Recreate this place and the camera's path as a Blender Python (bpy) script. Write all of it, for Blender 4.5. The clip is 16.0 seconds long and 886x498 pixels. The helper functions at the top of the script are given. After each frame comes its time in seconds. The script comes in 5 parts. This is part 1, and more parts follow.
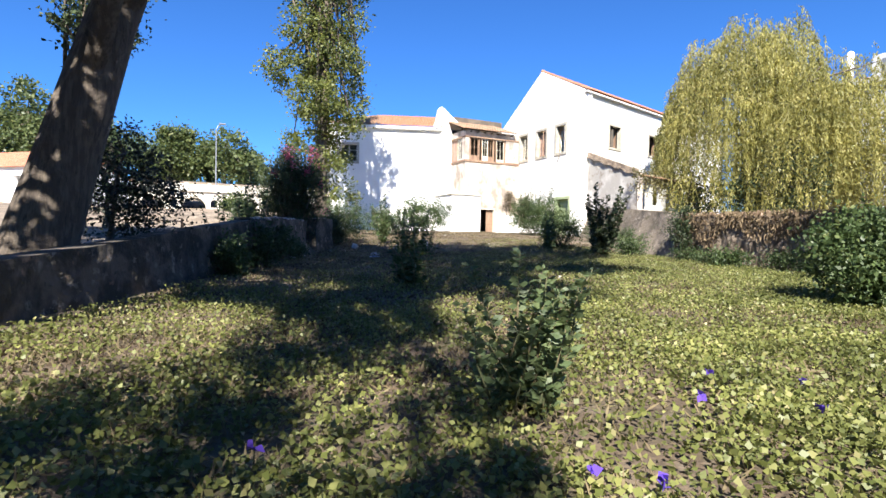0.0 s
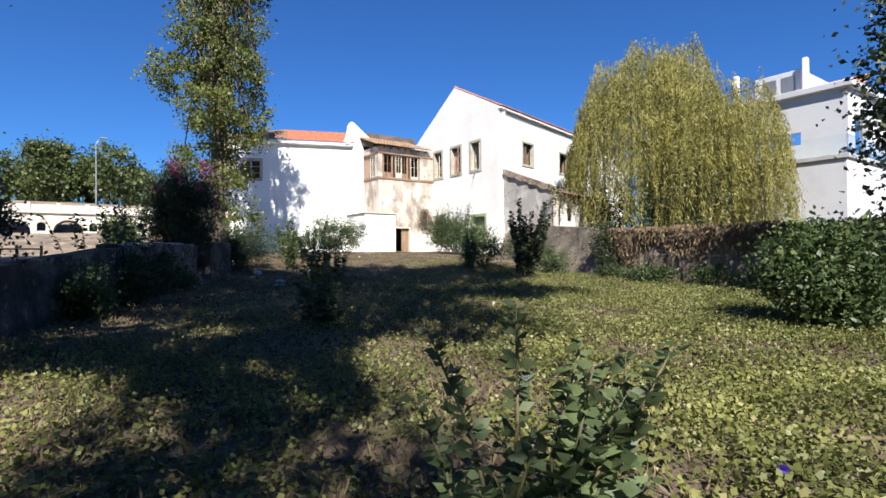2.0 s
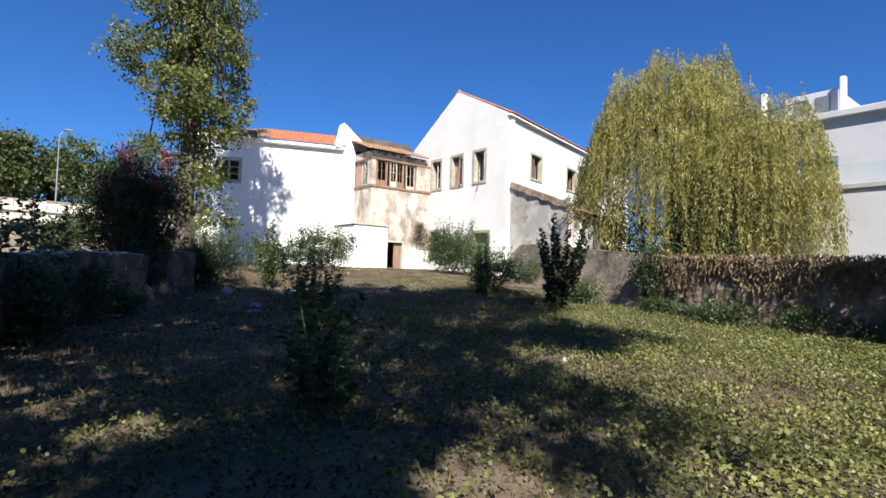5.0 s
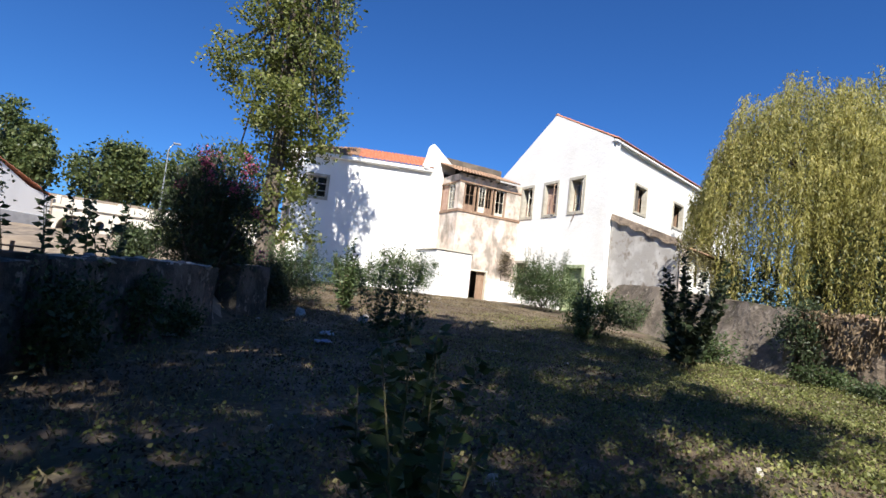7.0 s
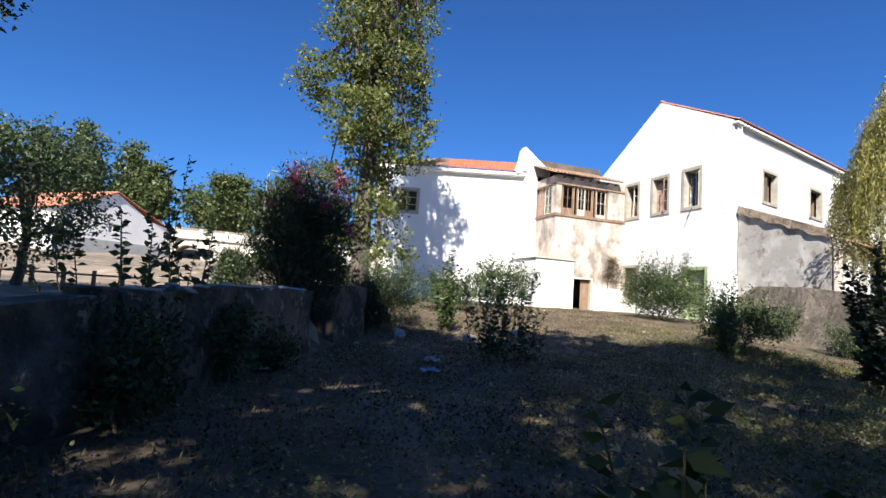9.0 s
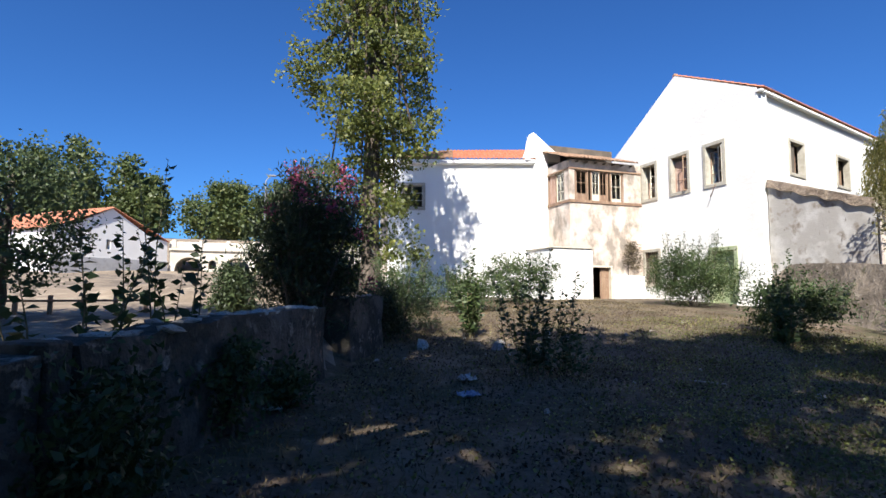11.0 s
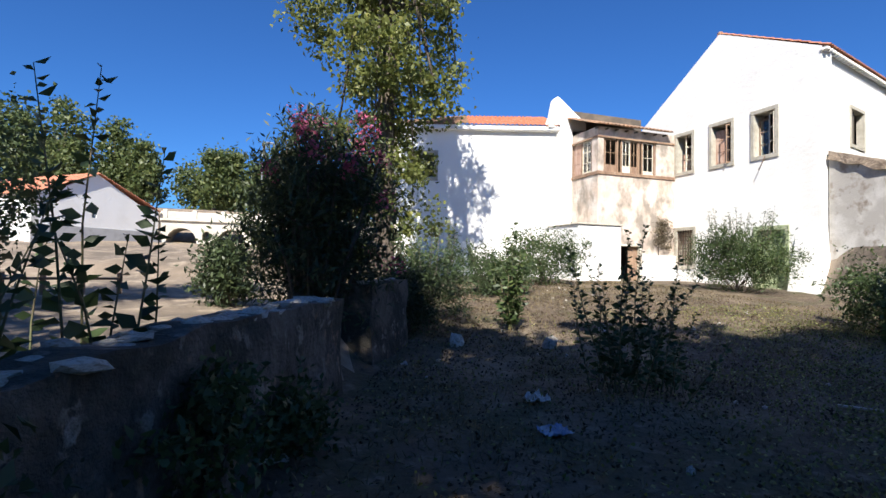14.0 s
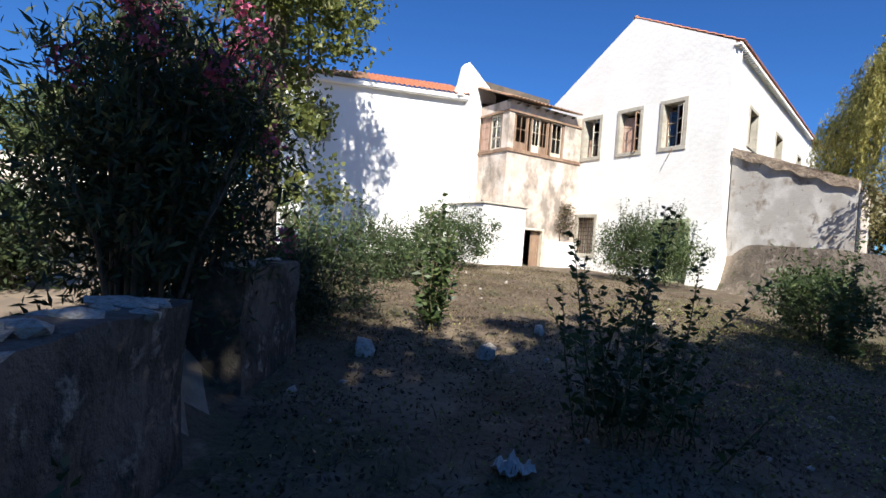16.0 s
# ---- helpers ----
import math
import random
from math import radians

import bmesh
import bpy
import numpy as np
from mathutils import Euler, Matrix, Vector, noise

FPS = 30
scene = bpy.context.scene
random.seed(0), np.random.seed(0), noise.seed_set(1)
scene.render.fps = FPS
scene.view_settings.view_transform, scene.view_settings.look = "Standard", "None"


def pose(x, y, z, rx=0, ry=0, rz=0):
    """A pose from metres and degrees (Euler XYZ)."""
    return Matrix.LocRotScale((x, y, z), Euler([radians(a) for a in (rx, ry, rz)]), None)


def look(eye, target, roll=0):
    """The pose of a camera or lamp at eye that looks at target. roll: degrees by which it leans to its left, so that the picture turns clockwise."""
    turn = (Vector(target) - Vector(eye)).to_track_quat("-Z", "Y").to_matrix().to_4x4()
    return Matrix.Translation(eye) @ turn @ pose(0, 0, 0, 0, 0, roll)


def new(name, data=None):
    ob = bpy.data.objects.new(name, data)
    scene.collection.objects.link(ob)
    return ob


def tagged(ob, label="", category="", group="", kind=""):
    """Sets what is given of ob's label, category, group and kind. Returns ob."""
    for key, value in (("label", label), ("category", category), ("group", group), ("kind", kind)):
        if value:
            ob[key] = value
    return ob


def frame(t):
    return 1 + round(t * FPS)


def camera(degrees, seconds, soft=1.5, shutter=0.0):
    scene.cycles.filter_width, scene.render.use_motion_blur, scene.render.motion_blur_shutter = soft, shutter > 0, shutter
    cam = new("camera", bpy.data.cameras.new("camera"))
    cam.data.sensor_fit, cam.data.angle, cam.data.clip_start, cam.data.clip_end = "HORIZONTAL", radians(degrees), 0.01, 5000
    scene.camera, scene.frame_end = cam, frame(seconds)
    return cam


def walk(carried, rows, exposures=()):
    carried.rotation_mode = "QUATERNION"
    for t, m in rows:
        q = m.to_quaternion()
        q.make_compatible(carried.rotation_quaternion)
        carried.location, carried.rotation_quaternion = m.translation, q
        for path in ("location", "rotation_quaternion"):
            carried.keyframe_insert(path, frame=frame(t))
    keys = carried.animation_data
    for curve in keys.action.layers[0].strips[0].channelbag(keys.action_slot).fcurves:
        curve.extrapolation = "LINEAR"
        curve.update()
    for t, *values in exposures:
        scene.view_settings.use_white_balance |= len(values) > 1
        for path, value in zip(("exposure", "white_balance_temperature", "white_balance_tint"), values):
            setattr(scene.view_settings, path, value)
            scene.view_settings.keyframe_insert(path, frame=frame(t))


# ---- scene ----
cam = camera(81.0, 16.0)
PATH = [
    (0, (1.463, 0.367, 1.158), (2.342, 2.163, 1.107), 1.0),
    (0.5, (1.665, 0.765, 1.207), (2.568, 2.549, 1.266), 1.6),
    (1, (1.828, 1.106, 1.218), (2.921, 2.781, 1.266), 1.4),
    (1.5, (1.935, 1.497, 1.246), (3.131, 3.100, 1.241), 0.4),
    (2, (2.078, 1.860, 1.272), (3.244, 3.485, 1.293), -0.5),
    (2.5, (2.363, 2.402, 1.278), (3.458, 4.076, 1.326), 3.0),
    (3, (2.535, 2.705, 1.348), (3.773, 4.272, 1.453), 0.6),
    (3.2, (2.594, 2.887, 1.363), (3.882, 4.413, 1.468), 2.1),
    (5.3, (3.295, 5.629, 1.525), (4.506, 7.218, 1.610), 2.1),
    (5.5, (3.364, 5.859, 1.543), (4.544, 7.470, 1.661), 2.6),
    (6, (3.616, 6.419, 1.563), (4.651, 8.125, 1.698), 2.5),
    (6.5, (3.787, 6.790, 1.598), (4.626, 8.594, 1.792), 5.8),
    (7, (3.976, 7.291, 1.604), (4.949, 9.030, 1.774), 6.3),
    (7.5, (4.145, 7.728, 1.619), (5.069, 9.494, 1.775), 3.0),
    (8, (4.228, 8.081, 1.628), (4.964, 9.937, 1.751), 1.8),
    (8.5, (4.229, 8.398, 1.651), (4.878, 10.278, 1.863), 1.1),
    (9, (4.263, 8.863, 1.681), (4.922, 10.742, 1.863), 3.9),
    (9.2, (4.290, 8.984, 1.679), (4.890, 10.883, 1.857), 5.1),
    (11.3, (4.288, 10.475, 1.969), (4.934, 12.362, 2.125), -0.3),
    (11.5, (4.265, 10.595, 1.989), (4.838, 12.504, 2.147), 1.1),
    (12, (4.184, 10.862, 2.039), (4.672, 12.797, 2.181), 0.4),
    (12.5, (4.389, 11.601, 1.999), (5.113, 13.463, 2.089), 3.8),
    (13, (4.320, 11.983, 2.050), (5.055, 13.843, 2.096), 5.5),
    (13.5, (4.282, 12.386, 2.078), (4.911, 14.282, 2.179), 0.5),
    (14, (4.288, 12.809, 2.085), (4.951, 14.695, 2.146), 1.1),
    (14.5, (4.419, 13.407, 2.079), (5.133, 15.273, 2.181), 1.3),
    (15, (4.524, 14.170, 2.114), (5.376, 15.979, 2.144), 3.6),
    (15.5, (4.732, 14.924, 2.128), (5.662, 16.694, 2.127), 1.6),
    (16, (4.817, 15.506, 2.152), (5.892, 17.192, 2.138), 4.3),
]
EXPOSURES = [(0, 1.5), (1, 1.2), (2, 0.9), (3.2, 0.85), (5.5, 0.85), (8.5, 1.0), (13, 1.0), (16, 0.9)]
walk(cam, [(t, look(eye, target, roll)) for t, eye, target, roll in PATH], exposures=EXPOSURES)

# ---- light ----
SUN_DIR = Vector((0.35, 0.654, -0.669)).normalized()
world = bpy.data.worlds.new("sky")
scene.world = world
world.use_nodes = True
wn, wl = world.node_tree.nodes, world.node_tree.links
sky = wn.new("ShaderNodeTexSky")
sky.sky_type, sky.sun_disc = "NISHITA", False
sky.sun_elevation, sky.sun_rotation = math.asin(-SUN_DIR.z), math.atan2(-SUN_DIR.x, -SUN_DIR.y)
sky.air_density, sky.dust_density, sky.ozone_density = 1.0, 0.0, 6.0
deep = wn.new("ShaderNodeMix")
deep.data_type, deep.blend_type = "RGBA", "MULTIPLY"
deep.inputs[0].default_value, deep.inputs[7].default_value = 1.0, (0.45, 0.88, 1.42, 1)
wl.new(sky.outputs[0], deep.inputs[6])
wl.new(deep.outputs[2], wn["Background"].inputs[0])
wn["Background"].inputs[1].default_value = 0.05
sun_data = bpy.data.lights.new("sun", "SUN")
sun_data.energy, sun_data.angle, sun_data.color = 5.0, radians(0.5), (1.0, 0.95, 0.87)
sun_lamp = new("sun", sun_data)
sun_lamp.rotation_euler = SUN_DIR.to_track_quat("-Z", "Y").to_euler()


# ---- materials ----
def mix_color(nt, fac, a, b, blend="MIX"):
    n = nt.nodes.new("ShaderNodeMix")
    n.data_type, n.blend_type = "RGBA", blend
    for sock, v in ((n.inputs[0], fac), (n.inputs[6], a), (n.inputs[7], b)):
        if isinstance(v, bpy.types.NodeSocket):
            nt.links.new(v, sock)
        else:
            sock.default_value = v if isinstance(v, (int, float)) else (*v, 1)
    return n.outputs[2]


def noise_fac(nt, scale, lo=0.35, hi=0.65, detail=5.0, stretch=None, rough=0.6):
    co = nt.nodes.new("ShaderNodeTexCoord").outputs["Object"]
    if stretch:
        mp = nt.nodes.new("ShaderNodeMapping")
        mp.inputs["Scale"].default_value = stretch
        nt.links.new(co, mp.inputs[0])
        co = mp.outputs[0]
    n = nt.nodes.new("ShaderNodeTexNoise")
    n.inputs["Scale"].default_value, n.inputs["Detail"].default_value, n.inputs["Roughness"].default_value = scale, detail, rough
    nt.links.new(co, n.inputs["Vector"])
    r = nt.nodes.new("ShaderNodeMapRange")
    r.inputs[1].default_value, r.inputs[2].default_value = lo, hi
    nt.links.new(n.outputs[0], r.inputs[0])
    return r.outputs[0]


def surface(name, base, layers=(), rough=0.85, bump=((40, 0.3),), metal=0.0, piece=0.0):
    """layers: (colour, noise scale, low, high, stretch). bump: (noise scale, strength). piece: spread of brightness from piece to piece."""
    m = bpy.data.materials.new(name)
    m.use_nodes = True
    nt = m.node_tree
    bsdf = nt.nodes["Principled BSDF"]
    col = None
    for layer in layers:
        c, s, lo, hi = layer[:4]
        st = layer[4] if len(layer) > 4 else None
        col = mix_color(nt, noise_fac(nt, s, lo, hi, stretch=st), col if col is not None else base, c)
    if piece:
        oi = nt.nodes.new("ShaderNodeObjectInfo")
        mr = nt.nodes.new("ShaderNodeMapRange")
        mr.inputs[3].default_value, mr.inputs[4].default_value = 1 - piece, 1 + piece
        nt.links.new(oi.outputs["Random"], mr.inputs[0])
        cmb = nt.nodes.new("ShaderNodeCombineColor")
        for k in range(3):
            nt.links.new(mr.outputs[0], cmb.inputs[k])
        col = mix_color(nt, 1.0, col if col is not None else base, cmb.outputs[0], "MULTIPLY")
    if col is None:
        bsdf.inputs["Base Color"].default_value = (*base, 1)
    else:
        nt.links.new(col, bsdf.inputs["Base Color"])
    bsdf.inputs["Roughness"].default_value = rough
    bsdf.inputs["Metallic"].default_value = metal
    last = None
    for s, k in bump:
        b = nt.nodes.new("ShaderNodeBump")
        b.inputs["Strength"].default_value, b.inputs["Distance"].default_value = k, 0.4 / s
        nt.links.new(noise_fac(nt, s, 0.2, 0.8), b.inputs["Height"])
        if last:
            nt.links.new(last, b.inputs["Normal"])
        last = b.outputs[0]
    if last:
        nt.links.new(last, bsdf.inputs["Normal"])
    return m


def leafy(name, a, b, c=None, through_light=0.35, rough=0.5):
    """Leaves: colour varies from leaf to leaf, and light passes through."""
    m = bpy.data.materials.new(name)
    m.use_nodes = True
    nt = m.node_tree
    bsdf = nt.nodes["Principled BSDF"]
    geo = nt.nodes.new("ShaderNodeNewGeometry")
    ramp = nt.nodes.new("ShaderNodeValToRGB")
    ramp.color_ramp.elements[0].color, ramp.color_ramp.elements[1].color = (*a, 1), (*b, 1)
    if c:
        ramp.color_ramp.elements.new(0.85).color = (*b, 1)
        ramp.color_ramp.elements[2].color = (*c, 1)
    nt.links.new(geo.outputs["Random Per Island"], ramp.inputs[0])
    col = mix_color(nt, noise_fac(nt, 0.9, 0.3, 0.7), ramp.outputs[0], tuple(0.55 * v for v in a))
    nt.links.new(col, bsdf.inputs["Base Color"])
    bsdf.inputs["Roughness"].default_value = rough
    tr = nt.nodes.new("ShaderNodeBsdfTranslucent")
    nt.links.new(col, tr.inputs[0])
    mx = nt.nodes.new("ShaderNodeMixShader")
    mx.inputs[0].default_value = through_light
    nt.links.new(bsdf.outputs[0], mx.inputs[1])
    nt.links.new(tr.outputs[0], mx.inputs[2])
    nt.links.new(mx.outputs[0], nt.nodes["Material Output"].inputs[0])
    return m


def glassy(name):
    m = bpy.data.materials.new(name)
    m.use_nodes = True
    b = m.node_tree.nodes["Principled BSDF"]
    b.inputs["Base Color"].default_value = (0.9, 0.95, 0.95, 1)
    b.inputs["Transmission Weight"].default_value, b.inputs["Roughness"].default_value, b.inputs["IOR"].default_value = 1.0, 0.03, 1.45
    return m


WHITEWASH = surface("whitewash", (0.83, 0.82, 0.79), [((0.76, 0.745, 0.705), 0.6, 0.5, 0.75), ((0.70, 0.67, 0.61), 2.2, 0.66, 0.9, (1, 1, 0.35))], 0.9, ((60, 0.12), (6, 0.15)))
OLDPLASTER = surface("aged_plaster", (0.56, 0.45, 0.37), [((0.66, 0.60, 0.54), 1.3, 0.42, 0.64), ((0.28, 0.24, 0.20), 1.1, 0.46, 0.62, (1.2, 1.2, 0.8)), ((0.25, 0.22, 0.19), 5.0, 0.64, 0.8)], 0.92, ((30, 0.3), (7, 0.3)))
RUINPLASTER = surface("ruin_plaster", (0.40, 0.375, 0.345), [((0.55, 0.53, 0.50), 1.1, 0.46, 0.62), ((0.24, 0.20, 0.16), 1.6, 0.54, 0.66), ((0.10, 0.08, 0.065), 5.0, 0.62, 0.74, (1.5, 1.5, 0.5))], 0.95, ((25, 0.3), (5, 0.12)))
ROOFTILE = surface("terracotta", (0.52, 0.20, 0.11), [((0.38, 0.15, 0.09), 1.5, 0.4, 0.7), ((0.60, 0.33, 0.22), 7, 0.5, 0.75)], 0.85, ((50, 0.2),))
OLDTILE = surface("weathered_tile", (0.40, 0.24, 0.15), [((0.24, 0.16, 0.11), 1.6, 0.4, 0.65), ((0.40, 0.34, 0.22), 6, 0.55, 0.75)], 0.92, ((40, 0.4),))
DARKTILE = surface("sooty_tile", (0.16, 0.10, 0.085), [((0.30, 0.14, 0.10), 1.2, 0.52, 0.7)], 0.92, ((40, 0.4),))
STONE = surface("limestone_frame", (0.48, 0.45, 0.38), [((0.36, 0.33, 0.27), 3, 0.4, 0.65), ((0.22, 0.20, 0.17), 9, 0.6, 0.8)], 0.9, ((35, 0.4),))
OLDWOOD = surface("weathered_wood", (0.30, 0.20, 0.13), [((0.20, 0.12, 0.08), 3, 0.4, 0.65, (1, 1, 0.2)), ((0.42, 0.33, 0.25), 8, 0.55, 0.75, (3, 3, 0.3))], 0.85, ((30, 0.4),))
REDWOOD = surface("faded_red_shutter", (0.40, 0.25, 0.19), [((0.50, 0.38, 0.31), 4, 0.45, 0.65, (2, 2, 0.4)), ((0.25, 0.13, 0.09), 7, 0.55, 0.75)], 0.8, ((30, 0.3),))
CREAMWOOD = surface("flaking_cream_paint", (0.62, 0.58, 0.48), [((0.40, 0.33, 0.24), 5, 0.5, 0.68, (2, 2, 0.5))], 0.75, ((30, 0.3),))
GREENPAINT = surface("pale_green_paint", (0.32, 0.38, 0.22), [((0.45, 0.44, 0.32), 4, 0.5, 0.7)], 0.75)
IRON = surface("rusty_iron", (0.10, 0.07, 0.05), [((0.22, 0.10, 0.05), 12, 0.5, 0.7)], 0.75, ((60, 0.3),), 0.4)
# near-black so rooms behind openings look unlit: shade put in the colour
DARKROOM = surface("shade_dark_interior", (0.10, 0.085, 0.07), [((0.16, 0.13, 0.10), 1.5, 0.45, 0.65)], 0.95)
RUBBLE = surface("rubble_wall", (0.29, 0.225, 0.165), [((0.16, 0.12, 0.09), 2.2, 0.4, 0.6), ((0.36, 0.29, 0.22), 5, 0.52, 0.7), ((0.13, 0.11, 0.09), 3.0, 0.58, 0.72, (1, 1, 0.3))], 0.95, ((9, 1.0), (50, 0.6)))
REDRUBBLE = surface("broken_brick", (0.34, 0.21, 0.14), [((0.38, 0.30, 0.22), 4, 0.45, 0.65)], 0.95, ((30, 0.5),), 0.0, 0.3)
CONCRETE = surface("stained_concrete", (0.24, 0.195, 0.15), [((0.13, 0.105, 0.08), 1.0, 0.42, 0.62), ((0.34, 0.29, 0.23), 4, 0.55, 0.7), ((0.10, 0.09, 0.05), 2.2, 0.56, 0.68)], 0.95, ((18, 0.5), (4, 0.5)))
GARDENWALL = surface("mossy_render", (0.145, 0.12, 0.098), [((0.05, 0.044, 0.035), 1.6, 0.40, 0.54), ((0.30, 0.265, 0.225), 4.5, 0.58, 0.66), ((0.07, 0.065, 0.05), 9.0, 0.56, 0.68), ((0.30, 0.20, 0.14), 3.0, 0.62, 0.7)], 0.95, ((9, 0.8), (40, 0.6)))
CAPSTONE = surface("pale_capstone", (0.48, 0.45, 0.40), [((0.26, 0.23, 0.19), 4, 0.45, 0.65), ((0.24, 0.22, 0.19), 12, 0.6, 0.75)], 0.95, ((30, 0.5),), 0.0, 0.18)
SOIL = surface("earth", (0.105, 0.075, 0.05), [((0.20, 0.155, 0.105), 0.35, 0.46, 0.64), ((0.08, 0.072, 0.035), 0.8, 0.48, 0.62), ((0.20, 0.16, 0.115), 3.5, 0.55, 0.7), ((0.045, 0.032, 0.022), 8, 0.55, 0.70)], 0.97, ((9, 0.6), (60, 0.6)))
SAND = surface("sand", (0.27, 0.21, 0.15), [((0.15, 0.12, 0.09), 0.25, 0.42, 0.6), ((0.38, 0.31, 0.23), 1.5, 0.5, 0.7)], 0.97, ((4, 0.6), (40, 0.4)))
BARK = surface("bark", (0.10, 0.08, 0.065), [((0.16, 0.13, 0.10), 5, 0.45, 0.6, (3, 3, 0.5)), ((0.06, 0.05, 0.04), 9, 0.55, 0.7, (2, 2, 0.4))], 0.95, ((18, 0.9), (60, 0.4)))
STEMS = surface("green_stem", (0.09, 0.10, 0.045), [((0.22, 0.16, 0.09), 8, 0.45, 0.65)], 0.8, ())
MODERN = surface("smooth_white_render", (0.56, 0.57, 0.60), [((0.50, 0.50, 0.53), 0.8, 0.45, 0.7)], 0.85, ((60, 0.08),))
SLAB = surface("grey_slab", (0.42, 0.42, 0.42), [((0.33, 0.33, 0.33), 2, 0.45, 0.7)], 0.85)
ALU = surface("aluminium_frame", (0.30, 0.31, 0.33), (), 0.45, (), 0.6)
GLASS = glassy("window_glass")
CLOTH = surface("dirty_white_plastic", (0.46, 0.46, 0.45), [((0.35, 0.34, 0.33), 6, 0.5, 0.7)], 0.6, ((20, 0.5),))
POPLAR = leafy("poplar_leaf", (0.15, 0.19, 0.05), (0.31, 0.33, 0.09), (0.46, 0.42, 0.12), 0.45)
WILLOW = leafy("willow_leaf", (0.33, 0.33, 0.09), (0.70, 0.62, 0.22), (0.80, 0.70, 0.32), 0.5)
OLEANDER = leafy("oleander_leaf", (0.04, 0.062, 0.03), (0.10, 0.14, 0.055), (0.16, 0.20, 0.08), 0.28)
PLUM = leafy("dark_plum_leaf", (0.03, 0.035, 0.03), (0.07, 0.085, 0.045), None, 0.25)
BUSH = leafy("bush_leaf", (0.06, 0.10, 0.035), (0.14, 0.20, 0.07), (0.24, 0.27, 0.09), 0.35)
GREYBUSH = leafy("grey_green_leaf", (0.07, 0.11, 0.045), (0.16, 0.215, 0.09), None, 0.3)
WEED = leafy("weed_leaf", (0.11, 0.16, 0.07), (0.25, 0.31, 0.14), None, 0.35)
# weed leaf at half brightness for plants in shade, the shade in its colour
DARKWEED = leafy("shaded_weed_leaf", (0.05, 0.085, 0.03), (0.10, 0.155, 0.055), None, 0.3)
COVER = leafy("ground_leaf", (0.16, 0.19, 0.05), (0.38, 0.385, 0.125), (0.56, 0.48, 0.25), 0.35)
DRY = leafy("dry_grass", (0.20, 0.155, 0.085), (0.34, 0.28, 0.165), None, 0.2, 0.9)
FARTREE = leafy("far_foliage", (0.09, 0.13, 0.04), (0.19, 0.23, 0.08), (0.27, 0.28, 0.10), 0.35)
PINK = leafy("pink_petal", (0.55, 0.09, 0.20), (0.78, 0.26, 0.38), None, 0.3)
VIOLET = leafy("violet_petal", (0.12, 0.06, 0.50), (0.22, 0.12, 0.72), None, 0.3)


# ---- building helpers ----
def mesh_object(name, verts, faces, material, parent=None, label="", smooth=False):
    me = bpy.data.meshes.new(name)
    me.from_pydata([tuple(v) for v in verts], [], [tuple(f) for f in faces])
    me.materials.append(material)
    if smooth:
        me.shade_smooth()
    ob = new(name, me)
    if parent:
        ob.parent = parent
    if label:
        ob["label"] = label
    return ob


def part(name, bm, material, parent=None, label="", smooth=False):
    me = bpy.data.meshes.new(name)
    bmesh.ops.recalc_face_normals(bm, faces=bm.faces)
    bm.to_mesh(me)
    bm.free()
    me.materials.append(material)
    if smooth:
        me.shade_smooth()
    ob = new(name, me)
    if parent:
        ob.parent = parent
    if label:
        ob["label"] = label
    return ob


def box(bm, lo, hi, m=None, bevel=0.0):
    """A box between two corners, added to bm, its edges bevelled, placed by m."""
    r = bmesh.ops.create_cube(bm, size=1)
    vs = r["verts"]
    lo, hi = Vector(lo), Vector(hi)
    for v in vs:
        v.co = Vector([(lo[k] + hi[k]) / 2 + v.co[k] * (hi[k] - lo[k]) for k in range(3)])
    if bevel:
        es = list({e for v in vs for e in v.link_edges})
        out = bmesh.ops.bevel(bm, geom=es, offset=bevel, segments=1, affect="EDGES")
        vs = list({v for f in out["faces"] for v in f.verts} | {v for v in vs if v.is_valid})
    if m:
        for v in vs:
            v.co = m @ v.co
    return vs


def box_part(name, lo, hi, material, parent=None, m=None, bevel=0.0, label=""):
    bm = bmesh.new()
    box(bm, lo, hi, m, bevel)
    return part(name, bm, material, parent, label)


